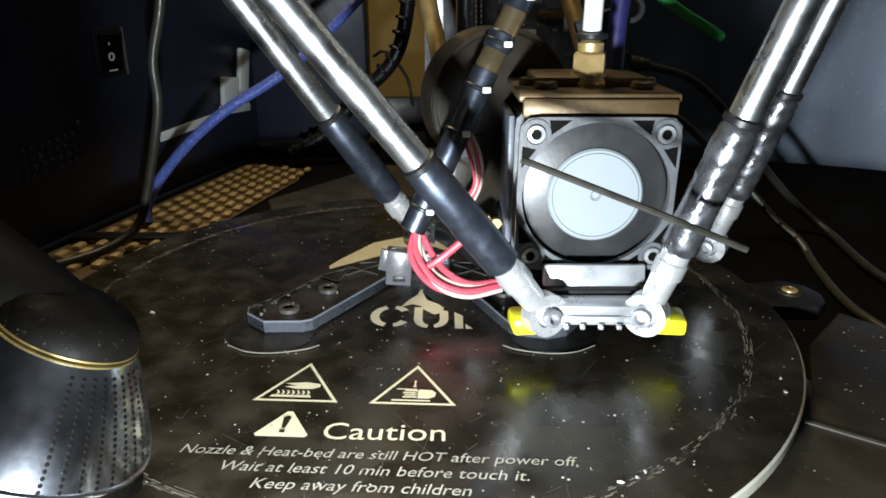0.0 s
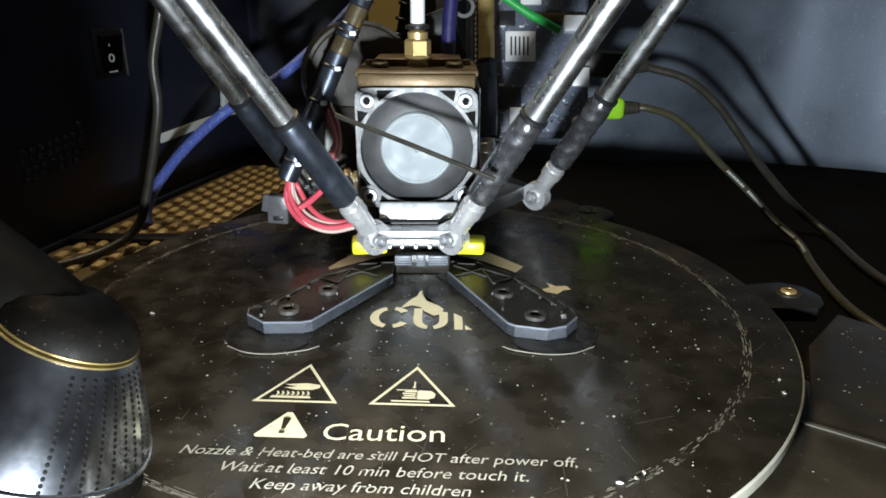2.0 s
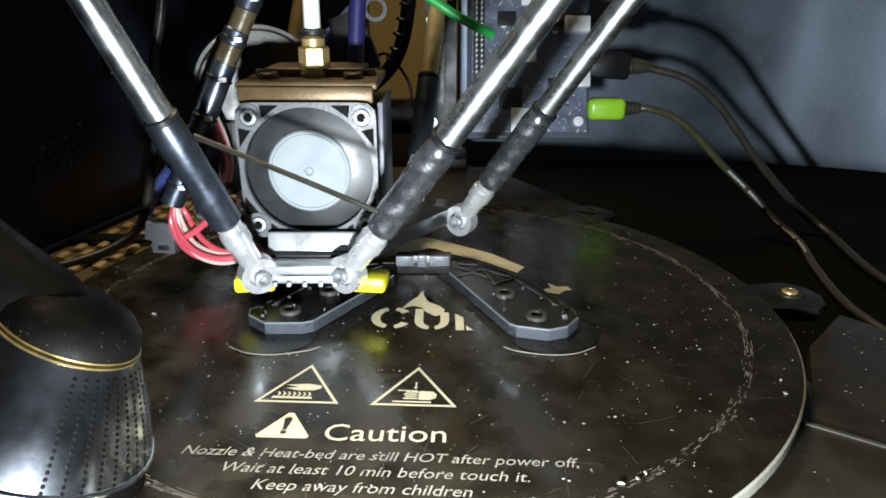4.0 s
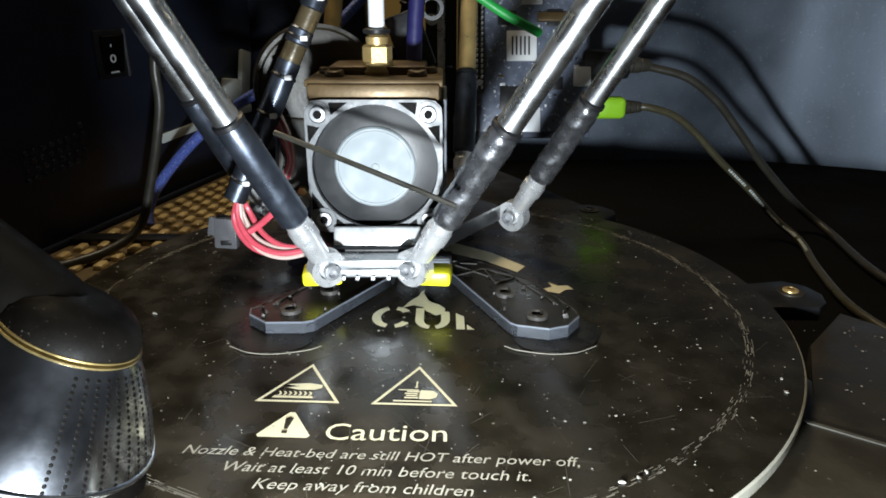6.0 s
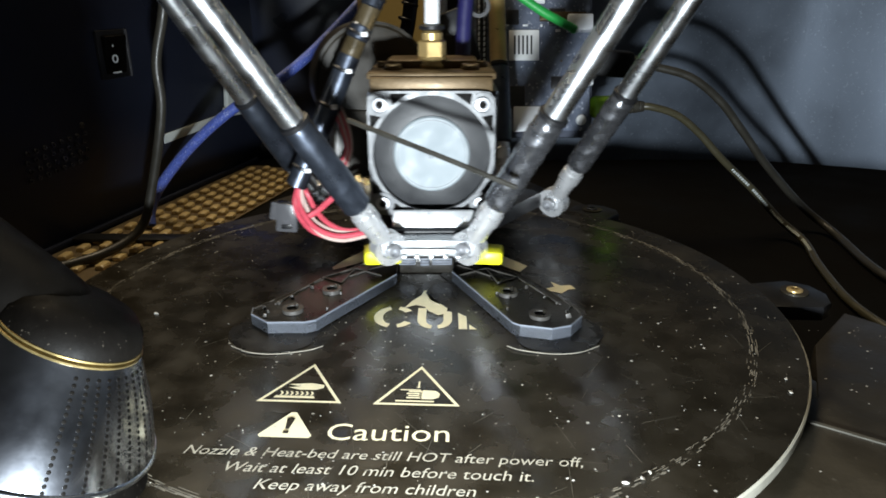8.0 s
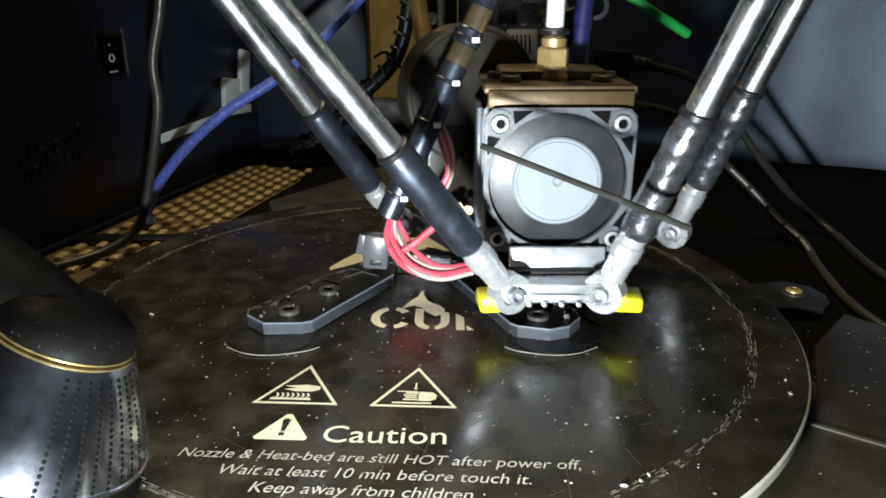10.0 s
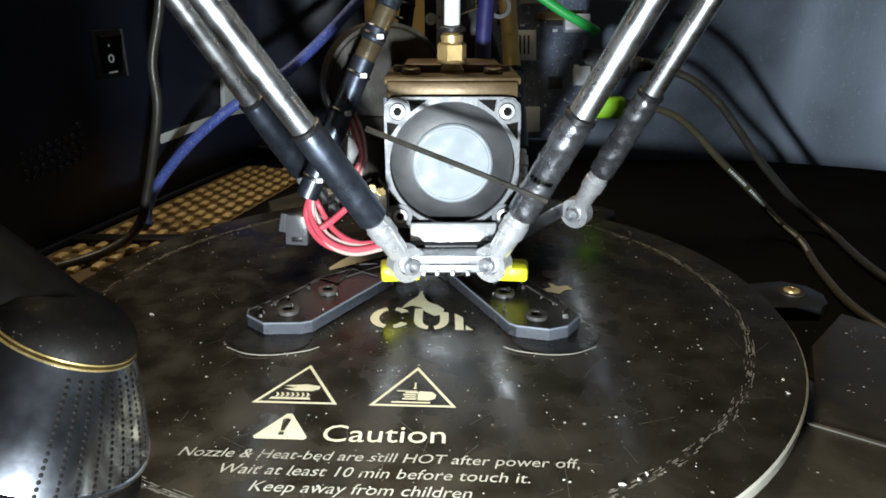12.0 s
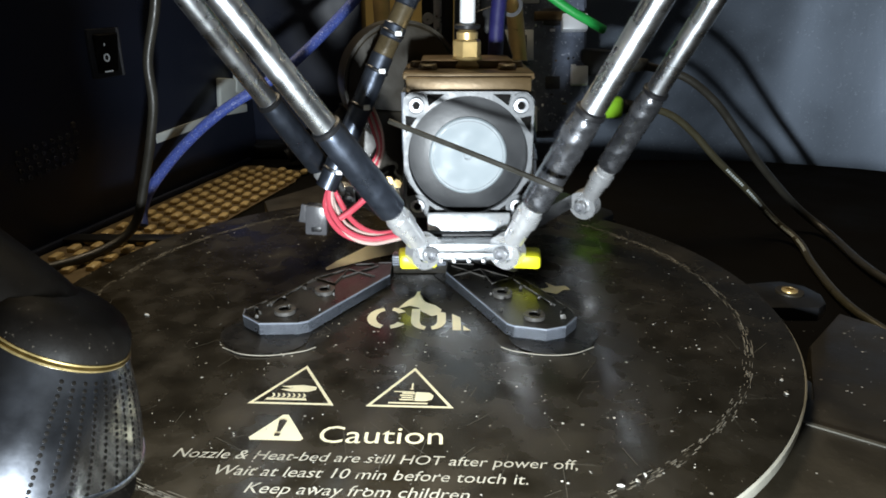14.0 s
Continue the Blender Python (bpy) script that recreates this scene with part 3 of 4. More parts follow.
def build_head():
    hd = thing("print_head", "print head with a dusty cooling fan and brass fitting", "print head")
    # fan: its axis is along -y
    fz, fy = 0.0399, -0.025
    fan = part("cooling_fan", plate_with_hole(0.0402, 0.0188, 0.0016, m=Matrix.Translation((0, fy, fz)) @ FRONT), FANGREY, hd, "dusty dark grey square fan frame")
    part("fan_shroud", lathe([(0.0189, -0.01), (0.0196, -0.01), (0.0196, 0.0), (0.0188, 0.0)], Matrix.Translation((0, fy, fz)) @ FRONT, 64, caps=False), FANGREY, fan)
    part("rear_flange", plate_with_hole(0.0402, 0.0188, 0.0016, m=Matrix.Translation((0, fy + 0.0105, fz)) @ FRONT), FANGREY, fan)
    part("blade_disc", lathe([(0.0115, 0.0), (0.0187, -0.0015), (0.0187, -0.003), (0.0115, -0.003)], Matrix.Translation((0, fy, fz)) @ FRONT, 64), FANDARK, fan, "blurred charcoal fan blades")
    part("fan_hub", lathe([(0.0122, -0.002), (0.0122, 0.0004), (0.0117, 0.0009), (0.0009, 0.0009), (0.0008, 0.0006)], Matrix.Translation((0, fy, fz)) @ FRONT, 64), LABEL, fan, "pale grey-blue hub label")
    for r in (0.0111, 0.0013):
        part("hub_line", ring_plate(r, r - 0.00018, 0.0009, 0.00105, 56, m=Matrix.Translation((0, fy, fz)) @ FRONT), FANGREY, fan)
    for sx in (-1, 1):
        for sz in (-1, 1):
            m = Matrix.Translation((sx * 0.016, fy - 0.0016, fz + sz * 0.016)) @ FRONT
            part("corner_boss", ring_plate(0.0037, 0.0026, -0.001, 0.0005, 28, m=m), FANGREY, fan)
            sc = part("screw", lathe([(0.0023, 0), (0.0024, 0.0004), (0.0022, 0.0009), (0.0013, 0.001), (0.0012, 0.0002)], m, 24), SCREW, fan, "steel socket screw")
            part("socket", lathe([(0.0012, 0.0003), (0.0012, 0.0011)], m, 6), CAPBLACK, sc)
            for k in (0, 1):
                tri = [(0.0074, 0.0193), (0.0128, 0.0193), (0.0122, 0.0158)]
                tri = [(sx * (p if k == 0 else q), sz * (q if k == 0 else p)) for p, q in tri]
                part("corner_pocket", slab(tri, 0.0015, 0.00185, m=Matrix.Translation((0, fy, fz)) @ FRONT), CAPBLACK, fan, "dark corner pocket", smooth=False)
    # heat sink behind
    for k in range(8):
        part("heat_sink_fin", box(0.037, 0.026, 0.0014, pose(0, 0.0025, fz - 0.018 + k * 0.005), 0.0003), BROWN, hd)
    part("heat_sink_core", box(0.016, 0.02, 0.042, pose(0, 0.003, fz), 0.001), BROWN, hd)
    part("side_cover", box(0.0016, 0.032, 0.038, pose(0.0206, -0.002, fz), 0.0004), PLA, hd)
    part("side_cover", box(0.0016, 0.026, 0.036, pose(-0.0206, 0.001, fz), 0.0004), PLA, hd)
    # bracket above the fan
    part("top_bracket", box(0.0405, 0.034, 0.0022, pose(0, -0.006, fz + 0.0242), 0.0006), BROWN, hd, "dirty brown bent bracket")
    part("bracket_lip", box(0.0385, 0.002, 0.0046, pose(0, -0.0235, fz + 0.0218), 0.0006), BROWN, hd)
    part("clamp_block", box(0.03, 0.02, 0.003, pose(0, -0.001, fz + 0.0264), 0.0009), BROWN, hd)
    for x, y in ((-0.0125, -0.014), (0.0125, -0.014), (-0.0155, -0.006), (0.0155, -0.005)):
        part("bracket_screw", lathe([(0.0029, 0), (0.0031, 0.0005), (0.0027, 0.0018), (0.0014, 0.0019), (0.0012, 0.001)], pose(x, y, fz + 0.0253), 20), BROWN, hd)
    part("coupling_base", lathe([(0.0056, 0), (0.0058, 0.001), (0.0046, 0.0035)], pose(0, -0.0066, fz + 0.0252), 28), BRASS, hd)
    part("coupling_nut", lathe([(0.0040, 0), (0.0046, 0.0006), (0.0046, 0.0056), (0.0040, 0.0062)], pose(0, -0.0066, fz + 0.0278, 0, 0, 12), 6), BRASS, hd, "tarnished brass hexagon nut")
    part("coupling_collar", lathe([(0.0034, 0), (0.0035, 0.0022), (0.0026, 0.003)], pose(0, -0.0066, fz + 0.034), 24), BRASS, hd)
    part("coupling_ring", lathe([(0.0034, 0), (0.0042, 0.0004), (0.0042, 0.0014), (0.0034, 0.0018)], pose(0, -0.0066, fz + 0.037), 24), BLACK, hd)
    part("feed_tube", tube([(0, -0.0066, fz + 0.038), (0.0002, -0.0063, fz + 0.055), (0.001, -0.005, fz + 0.08), (0.003, 0.0, fz + 0.13)], 0.0025), WHITE, hd, "white feed tube")
    # joint plate with three arms
    outline = []
    for name in ("right", "back", "left"):
        pts = JOINTS[name] if name != "left" else JOINTS[name][::-1]
        if name == "back":
            pts = pts[::-1]
        outline += [(x * 0.9, y * 0.9 + 0.002) for x, y in pts]
    part("joint_plate", slab(outline, JZ - 0.002, JZ + 0.0035, 0.0008), BLACK, hd, "black plastic joint plate")
    part("front_plate", box(0.0265, 0.0025, 0.0092, pose(0.0004, -0.0300, JZ + 0.0042, -14), 0.0006), PLATE, hd, "bright aluminium front plate")
    part("front_bar", box(0.0235, 0.007, 0.0026, pose(-0.0004, -0.0385, JZ + 0.0014), 0.0005), PLATE, hd)
    part("front_bar", box(0.0220, 0.006, 0.0024, pose(-0.0004, -0.0385, JZ - 0.0016), 0.0005), PLATE, hd)
    for x in (-0.0085, -0.0045, 0.0, 0.0045, 0.0085):
        part("bar_notch", box(0.0012, 0.0015, 0.001, pose(x, -0.0432, JZ - 0.0023), 0.0002), PLATE, hd)
    for sx in (-1, 1):
        part("duct", box(0.0118, 0.009, 0.0046, pose(sx * 0.0164 + 0.0006, -0.036, JZ - 0.0040, 0, 0, sx * -6), 0.0012), YELLOW, hd, "bright yellow air duct")
    part("duct_bridge", box(0.030, 0.006, 0.003, pose(0.001, -0.031, JZ - 0.0050), 0.0008), BLACK, hd)
    part("heater_block", box(0.02, 0.016, 0.009, pose(0, -0.012, JZ - 0.001), 0.0006), BROWN, hd)
    part("nozzle", lathe([(0.0008, 0.0062), (0.0034, 0.0095), (0.0034, 0.0125)], pose(0, -0.012, 0), 20), BRASS, hd)
    # blower behind on the other side
    bl = part("blower", lathe([(0.0195, 0), (0.0212, 0.001), (0.0212, 0.0125), (0.0195, 0.0138)], pose(-0.026, 0.0235, fz + 0.018, 90, 0, 18), 56), SMOKE, hd, "smoke-brown round blower housing")
    part("blower_rim", ring_plate(0.0214, 0.0203, 0.0136, 0.0148, 56, m=pose(-0.026, 0.0235, fz + 0.018, 90, 0, 18)), SMOKE, bl)
    part("blower_outlet", box(0.017, 0.012, 0.026, pose(-0.03, 0.013, fz - 0.004, 0, 6, 18), 0.0012), SMOKE, bl)
    part("blower_latch", box(0.004, 0.002, 0.006, pose(-0.033, 0.004, fz + 0.006, 0, 0, 18), 0.0005), CLEAR, bl)
    # wire loom
    loom = [(-0.0475, -0.012, fz - 0.014), (-0.038, -0.009, fz + 0.006), (-0.0275, -0.006, fz + 0.029), (-0.0165, -0.003, fz + 0.052), (-0.004, 0.0, fz + 0.085)]
    part("loom", tube(loom[:3], 0.0037, steps=10), SLEEVE, hd, "black sleeved wire loom")
    part("loom_tube", tube(loom[2:], 0.0034, steps=10), LOOM, hd, "black upper sleeve with warm sheen painted brown")
    for p, q in zip(loom[2:], loom[3:]):
        for t in (0.22, 0.66):
            part("loom_wrap", rod(Vector(p).lerp(Vector(q), t), Vector(p).lerp(Vector(q), t + 0.2), 0.0038), SLEEVE, hd)
    for k, (p, q) in enumerate(zip(loom, loom[1:])):
        for t in (0.3, 0.8):
            c = Vector(p).lerp(Vector(q), t)
            d = (Vector(q) - Vector(p)).normalized()
            tie = part("cable_tie", rod(c - d * 0.0006, c + d * 0.0006, 0.0041), BLACK, hd, "black cable tie with a pale head")
            part("tie_head", box(0.0022, 0.0018, 0.0016, Matrix.Translation(c + Vector((0.0022, -0.0034, 0))), 0.0003), WHITE, tie)
    e = Vector(loom[0])
    for k, (material, dx, dz, dy) in enumerate(((RED, 0, 0, 0), (RED, 0.0016, 0.0014, -0.001), (PINK, 0.003, 0.001, 0.0012), (PINK, 0.0012, 0.0026, 0.002), (RED, 0.004, 0.003, 0.003), (PINK, 0.003, -0.001, -0.001))):
        o = Vector((dx, dy, dz))
        part("wire", tube([e + Vector((0.0016, 0, 0.002)), e + Vector((-0.0006, -0.001, -0.007)) + o, e + Vector((0.0045, -0.004, -0.0145)) + o, e + Vector((0.0135, -0.005, -0.0175)) + o * 0.7,
                           e + Vector((0.024, -0.003, -0.0165)) + o * 0.5], 0.00095 if material is not PINK else 0.0007, seg=8), material, hd)
    part("wire", tube([e + Vector((0.0205, -0.001, 0.0015)), e + Vector((0.015, -0.002, -0.002)), e + Vector((0.008, -0.002, -0.008)), e + Vector((0.003, -0.003, -0.011))], 0.0011, seg=8), RED, hd)
    for k in range(4):
        part("thin_wire", tube([(-0.0345 + k * 0.0008, -0.006, fz + 0.014), (-0.0315 + k * 0.001, -0.009, fz + 0.006), (-0.030 + k * 0.0006, -0.007, fz - 0.002), (-0.0335 + k * 0.001, -0.004, fz - 0.009)], 0.0005, seg=6),
             (RED, PINK, RED, PINK)[k], hd)
    part("heater_terminal", lathe([(0.0022, 0), (0.0025, 0.001), (0.0025, 0.006), (0.0018, 0.007)], pose(-0.031, -0.006, fz - 0.019, 20, 60), 16), SILVER, hd)
    part("heater_terminal", lathe([(0.0014, 0), (0.0016, 0.0008), (0.0016, 0.003)], pose(-0.0265, -0.004, fz - 0.013, 90), 6), BRASS, hd)
    part("heater_terminal", lathe([(0.0014, 0), (0.0016, 0.0008), (0.0016, 0.003)], pose(-0.0235, -0.004, fz - 0.014, 90), 6), BRASS, hd)
    cn = part("connector", box(0.0075, 0.005, 0.0105, pose(-0.0515, -0.011, fz - 0.0255, 0, 4), 0.0006), CLEAR, hd, "cloudy grey plastic connector")
    part("connector_latch", box(0.003, 0.0014, 0.0065, pose(-0.0555, -0.0125, fz - 0.023, 0, 12), 0.0004), CLEAR, cn)
    part("connector_slot", box(0.0035, 0.0006, 0.0016, pose(-0.0515, -0.0136, fz - 0.0285), 0.0001), BLACK, cn)
    part("loose_strand", tube([(-0.0225, -0.0528, fz + 0.0158), (-0.0147, -0.0545, fz + 0.0131), (0.006, -0.059, fz + 0.0058), (0.0235, -0.0627, fz - 0.0007)], 0.00075, seg=8), STRAND, hd, "thin loose olive strand in front of the fan")
    part("navy_cable", tube([(0.0105, 0.010, fz + 0.026), (0.0112, 0.012, fz + 0.042), (0.0135, 0.014, fz + 0.058), (0.02, 0.02, fz + 0.085)], 0.0027), NAVY, hd, "navy blue cable rising behind the fitting")
    # green tubing that rides behind the head
    part("green_tube", tube([(-0.02, 0.05, fz + 0.085), (0.012, 0.05, fz + 0.062), (0.04, 0.05, fz + 0.0435), (0.05, 0.051, fz + 0.038), (0.058, 0.055, fz + 0.034)], 0.0018), GREEN, hd, "green plastic tubing")
    part("ring_hook", ring_plate(0.004, 0.0027, -0.001, 0.001, 28, m=pose(0.0165, 0.02, fz + 0.044, 90)), BLACK, hd)
    part("hook_post", box(0.012, 0.004, 0.02, pose(0.009, 0.021, fz + 0.033, 0, -20), 0.001), BLACK, hd)
    return hd


def build_rod(label, taped=False, warm=False, tail=False):
    r = thing("push_rod", label, "push rod", "push rods of the print head")
    side = pose(0, 0, 0, 0, 90, 0)
    eye = part("rod_end", ring_plate(0.0055, 0.0032, -0.0022, 0.0022, 36, m=side), STEEL, r, "bright zinc ball-joint end")
    part("ball", lathe([(0.0018, -0.0028), (0.0028, -0.0016), (0.0032, 0), (0.0028, 0.0016), (0.0018, 0.0028)], side, 24), STEEL, eye)
    part("bolt_head", lathe([(0.0021, 0.0024), (0.0023, 0.0028), (0.0023, 0.0044), (0.0014, 0.0046), (0.0013, 0.003)], pose(0, 0, 0, 0, -90, 0), 20), SCREW, eye)
    part("bolt_head", lathe([(0.0021, 0.0024), (0.0023, 0.0028), (0.0023, 0.0044), (0.0014, 0.0046), (0.0013, 0.003)], side, 20), SCREW, eye)
    part("shank", lathe([(0.0030, 0.0045), (0.0032, 0.006), (0.0034, 0.0115), (0.0039, 0.012), (0.0039, 0.016), (0.0035, 0.0165), (0.0033, 0.021)], Matrix(), 24), STEEL, eye)
    if taped:
        rnd = random.Random(21)
        wrap = lathe([(0.0034, 0.0185)] + [(0.0043 + rnd.uniform(-0.00016, 0.00016), 0.0195 + k * 0.0013) for k in range(24)] + [(0.0037, 0.0508), (0.0034, 0.0515)], Matrix(), 26)
        for v in wrap.verts:
            f = 1 + 0.022 * math.sin(2 * math.atan2(v.co.y, v.co.x) + v.co.z * 900) * (0.4 + rnd.random() * 0.6)
            v.co.x, v.co.y = v.co.x * f, v.co.y * f
    part("sleeve", wrap if taped else lathe([(0.0034, 0.0185), (0.0043, 0.0195), (0.0044, 0.034), (0.0042, 0.0355), (0.0043, 0.037), (0.0042, 0.0495), (0.0037, 0.0515), (0.0034, 0.0515)], Matrix(), 28),
         TAPE if taped else SLEEVE, r, "glossy taped black sleeve" if taped else "black shrink sleeve")
    part("sleeve_band", lathe([(0.0037, 0.0508), (0.0043, 0.0512), (0.0043, 0.0524), (0.0037, 0.0528)], Matrix(), 24), BLACK, r)
    # back tubes are aluminium too: brass colour paints the warm lamp's light on them
    part("tube", lathe([(0.0035, 0.05), (0.0035, ROD_LENGTH - 0.02)], Matrix(), 32), BRASS if warm else ALU, r, "aluminium tube with warm light painted in as brass" if warm else "bright aluminium tube")
    if tail:
        part("knot", box(0.004, 0.003, 0.005, pose(0.0025, -0.002, 0.0535, 10, 20, 30), 0.001), BROWN, r)
    return r


# ---- things of the cabinet ----
def build_case():
    """The black power case standing beside the bed."""
    m = Matrix.Translation((-0.184, 0.107, -0.03)) @ pose(0, 0, 0, 0, 0, math.degrees(math.atan2(0.193, 0.05)))
    case = thing("power_case", "black steel power case with a rocker switch", "case", at=m)
    part("body", box(0.50, 0.12, 0.30, pose(-0.03, 0.06, 0.15), 0.002), CASE, case)
    part("flange", box(0.47, 0.003, 0.004, pose(-0.03, -0.0015, 0.002), 0.0005), CASE, case)
    sw = part("switch_bezel", box(0.0215, 0.002, 0.0245, pose(0.0725, -0.0008, 0.0885), 0.0008), BLACK, case, "black rocker switch bezel")
    part("rocker", box(0.0155, 0.0035, 0.0195, pose(0.0725, -0.0018, 0.0885, 9), 0.0008), CAPBLACK, sw)
    # grey strip paints a shine along one edge of the bezel
    part("bezel_sheen", box(0.0012, 0.0022, 0.0245, pose(0.0838, -0.0012, 0.0885), 0.0003), CLEAR, sw)
    part("switch_mark", box(0.0009, 0.0004, 0.0042, pose(0.0695, -0.0042, 0.0945)), INK, sw)
    part("switch_mark", ring_plate(0.0021, 0.0014, 0, 0.0004, 24, m=pose(0.0705, -0.0036, 0.0865, 90)), INK, sw)
    part("switch_mark", box(0.006, 0.0004, 0.0008, pose(0.0715, -0.003, 0.0795)), INK, sw)
    for i in range(8):
        for j in range(4):
            part("vent_hole", ring_plate(0.0012, 0.0007, 0, 0.0007, 12, m=pose(0.006 + i * 0.0052 + (j % 2) * 0.0012, -0.0002, 0.037 + j * 0.0042 + i * 0.0004, 90)), CLEAR, case)
    part("case_screw", lathe([(0.0014, 0), (0.0016, 0.0005), (0.001, 0.001)], pose(0.043, 0, 0.0565, 90), 12), GREYCABLE, case)
    br = part("label_strip", box(0.066, 0.0008, 0.0055, pose(0.137, -0.0005, 0.0385, 0, -2), 0.0003), OFFWHITE, case, "worn pale strip")
    ck = part("cable_clip", box(0.03, 0.004, 0.02, pose(0.187, -0.002, 0.053, 0, 8), 0.0015), OFFWHITE, case, "off-white plastic cable clip")
    part("clip_arm", box(0.012, 0.004, 0.03, pose(0.200, -0.003, 0.066, 0, 14), 0.0015), OFFWHITE, ck)
    part("clip_foot", box(0.036, 0.004, 0.006, pose(0.185, -0.003, 0.042, 0, 4), 0.0012), OFFWHITE, ck)
    return case


def build_mat():
    """Tan mat with raised oblong bumps, on the floor between case and bed."""
    a, d = Vector((-0.184, 0.107, 0)), Vector((0.05, 0.193, 0)).normalized()
    m = Matrix.Translation((a.x, a.y, -0.03)) @ pose(0, 0, 0, 0, 0, math.degrees(math.atan2(d.y, d.x)))
    t = thing("bumpy_mat", "tan mat with rows of raised bumps beside the case", "mat", at=m)
    part("sheet", slab([(-0.012, -0.004), (0.19, -0.004), (0.192, -0.012), (0.186, -0.05), (0.16, -0.06), (-0.02, -0.06), (-0.02, -0.02)], 0, 0.0012), TANSHADE, t)
    b = box(0.0080, 0.0048, 0.0034, Matrix(), 0.0016)
    me = mesh_of("bump", b, TAN)
    for j in range(6):
        for i in range(18):
            x = -0.008 + i * 0.0115 + (j % 2) * 0.0057
            if x > 0.183:
                continue
            o = new("bump", me)
            o.parent = t
            o.matrix_basis = pose(x, -0.0135 - j * 0.0085, 0.002, 0, 0, 12)
    part("strap", box(0.009, 0.06, 0.0015, pose(0.03, -0.032, 0.0038, 0, 0, 14), 0.0004), BLACK, t, "flat black strap across the mat")
    return t


def build_tower():
    tw = thing("tower_rail", "black aluminium tower profile behind the bed", "rail")
    b = bmesh.new()
    w = 0.0085
    slab([(-w, -w), (-0.003, -w), (-0.003, -w + 0.003), (0.003, -w + 0.003), (0.003, -w), (w, -w), (w, w), (-w, w)], -0.03, 0.36, 0, b)
    part("profile", b, BLACK, tw, m=pose(0.0085, 0.205, 0))
    part("guide", box(0.0045, 0.004, 0.34, pose(0.0085, 0.1955, 0.2), 0.0005), STEEL, tw, "bright steel guide strip")
    part("foot", box(0.03, 0.03, 0.012, pose(0.0085, 0.205, -0.006), 0.001), BLACK, tw)
    for z in (0.02, 0.075):
        part("profile_bolt", lathe([(0.003, 0), (0.0032, 0.0006), (0.003, 0.0022), (0.0014, 0.0022), (0.0014, 0.001)], pose(0.0035, 0.1965, z, 90), 16), STEEL, tw)
    return tw


def build_board():
    """Single-board computer in a smoky case, facing the lens; local x right, y up, z towards the front."""
    m = Matrix.Translation((0.0515, 0.151, 0.0655)) @ pose(0, 0, 0, 70, 0, 0)
    bd = thing("circuit_board", "dark single-board computer with bright connectors", "computer board", at=m)
    part("board", box(0.056, 0.085, 0.0015, Matrix(), 0.0004), PCB, bd, "dark circuit board with cover glare painted pale")
    part("backing", box(0.06, 0.09, 0.003, pose(0, 0, -0.005), 0.001), LID, bd)
    part("post", box(0.016, 0.012, 0.03, pose(0.0, 0.0, -0.021), 0.001), BLACK, bd)
    hdr = part("pin_header", box(0.005, 0.051, 0.0025, pose(-0.0245, 0.002, 0.0018), 0.0002), CHIP, bd)
    pm = mesh_of("pin", box(0.0009, 0.0009, 0.0045, Matrix(), 0.0001), SILVER)
    for j in range(20):
        for i in range(2):
            o = new("pin", pm)
            o.parent = hdr
            o.matrix_basis = pose(-0.0258 + i * 0.0025, -0.0222 + j * 0.00254, 0.0045)
    for x, y, sx, sy, h, material in ((0.001, 0.024, 0.010, 0.011, 0.0016, WHITE), (-0.004, -0.0015, 0.0145, 0.0145, 0.0014, WHITE), (0.012, 0.012, 0.008, 0.008, 0.0012, CHIP), (-0.011, 0.012, 0.009, 0.007, 0.001, CHIP),
                                      (0.0125, -0.0195, 0.007, 0.006, 0.001, CHIP), (-0.009, -0.0265, 0.011, 0.011, 0.001, CHIP)):
        part("chip", box(sx, sy, h, pose(x, y, 0.0008 + h / 2), 0.0003), material, bd)
    for k in range(5):
        part("chip_mark", box(0.0008, 0.009, 0.0002, pose(-0.0085 + k * 0.002, -0.0015, 0.0023)), CHIP, bd)
    part("camera_socket", box(0.022, 0.004, 0.003, pose(0.0145, 0.012, 0.0022, 0, 0, 0), 0.0004), BROWN, bd)
    part("screen_socket", box(0.012, 0.0075, 0.0055, pose(0.0225, 0.0085, 0.0033), 0.0005), SILVER, bd, "bright metal socket")
    part("power_socket", box(0.008, 0.009, 0.0035, pose(0.025, -0.0165, 0.0024), 0.0005), SILVER, bd)
    part("audio_socket", box(0.008, 0.007, 0.005, pose(0.020, 0.027, 0.003), 0.0005), WHITE, bd)
    part("card_slot", box(0.014, 0.012, 0.0016, pose(-0.002, -0.037, 0.0016), 0.0003), SILVER, bd)
    for x, y in ((-0.0245, 0.0385), (0.0235, 0.0385), (-0.0245, -0.0195), (0.0235, -0.0375)):
        part("standoff", lathe([(0.0024, 0), (0.0024, 0.002), (0.0014, 0.0024)], pose(x, y, 0.0007), 16), INK, bd)
    rnd = random.Random(9)
    for k in range(34):
        part("component", box(rnd.choice((0.001, 0.0016, 0.0024)), rnd.choice((0.0008, 0.0012)), 0.0008, pose(rnd.uniform(-0.02, 0.024), rnd.uniform(-0.038, 0.038), 0.0011), 0.0001), rnd.choice((SILVER, CHIP, BROWN)), bd)
    return bd


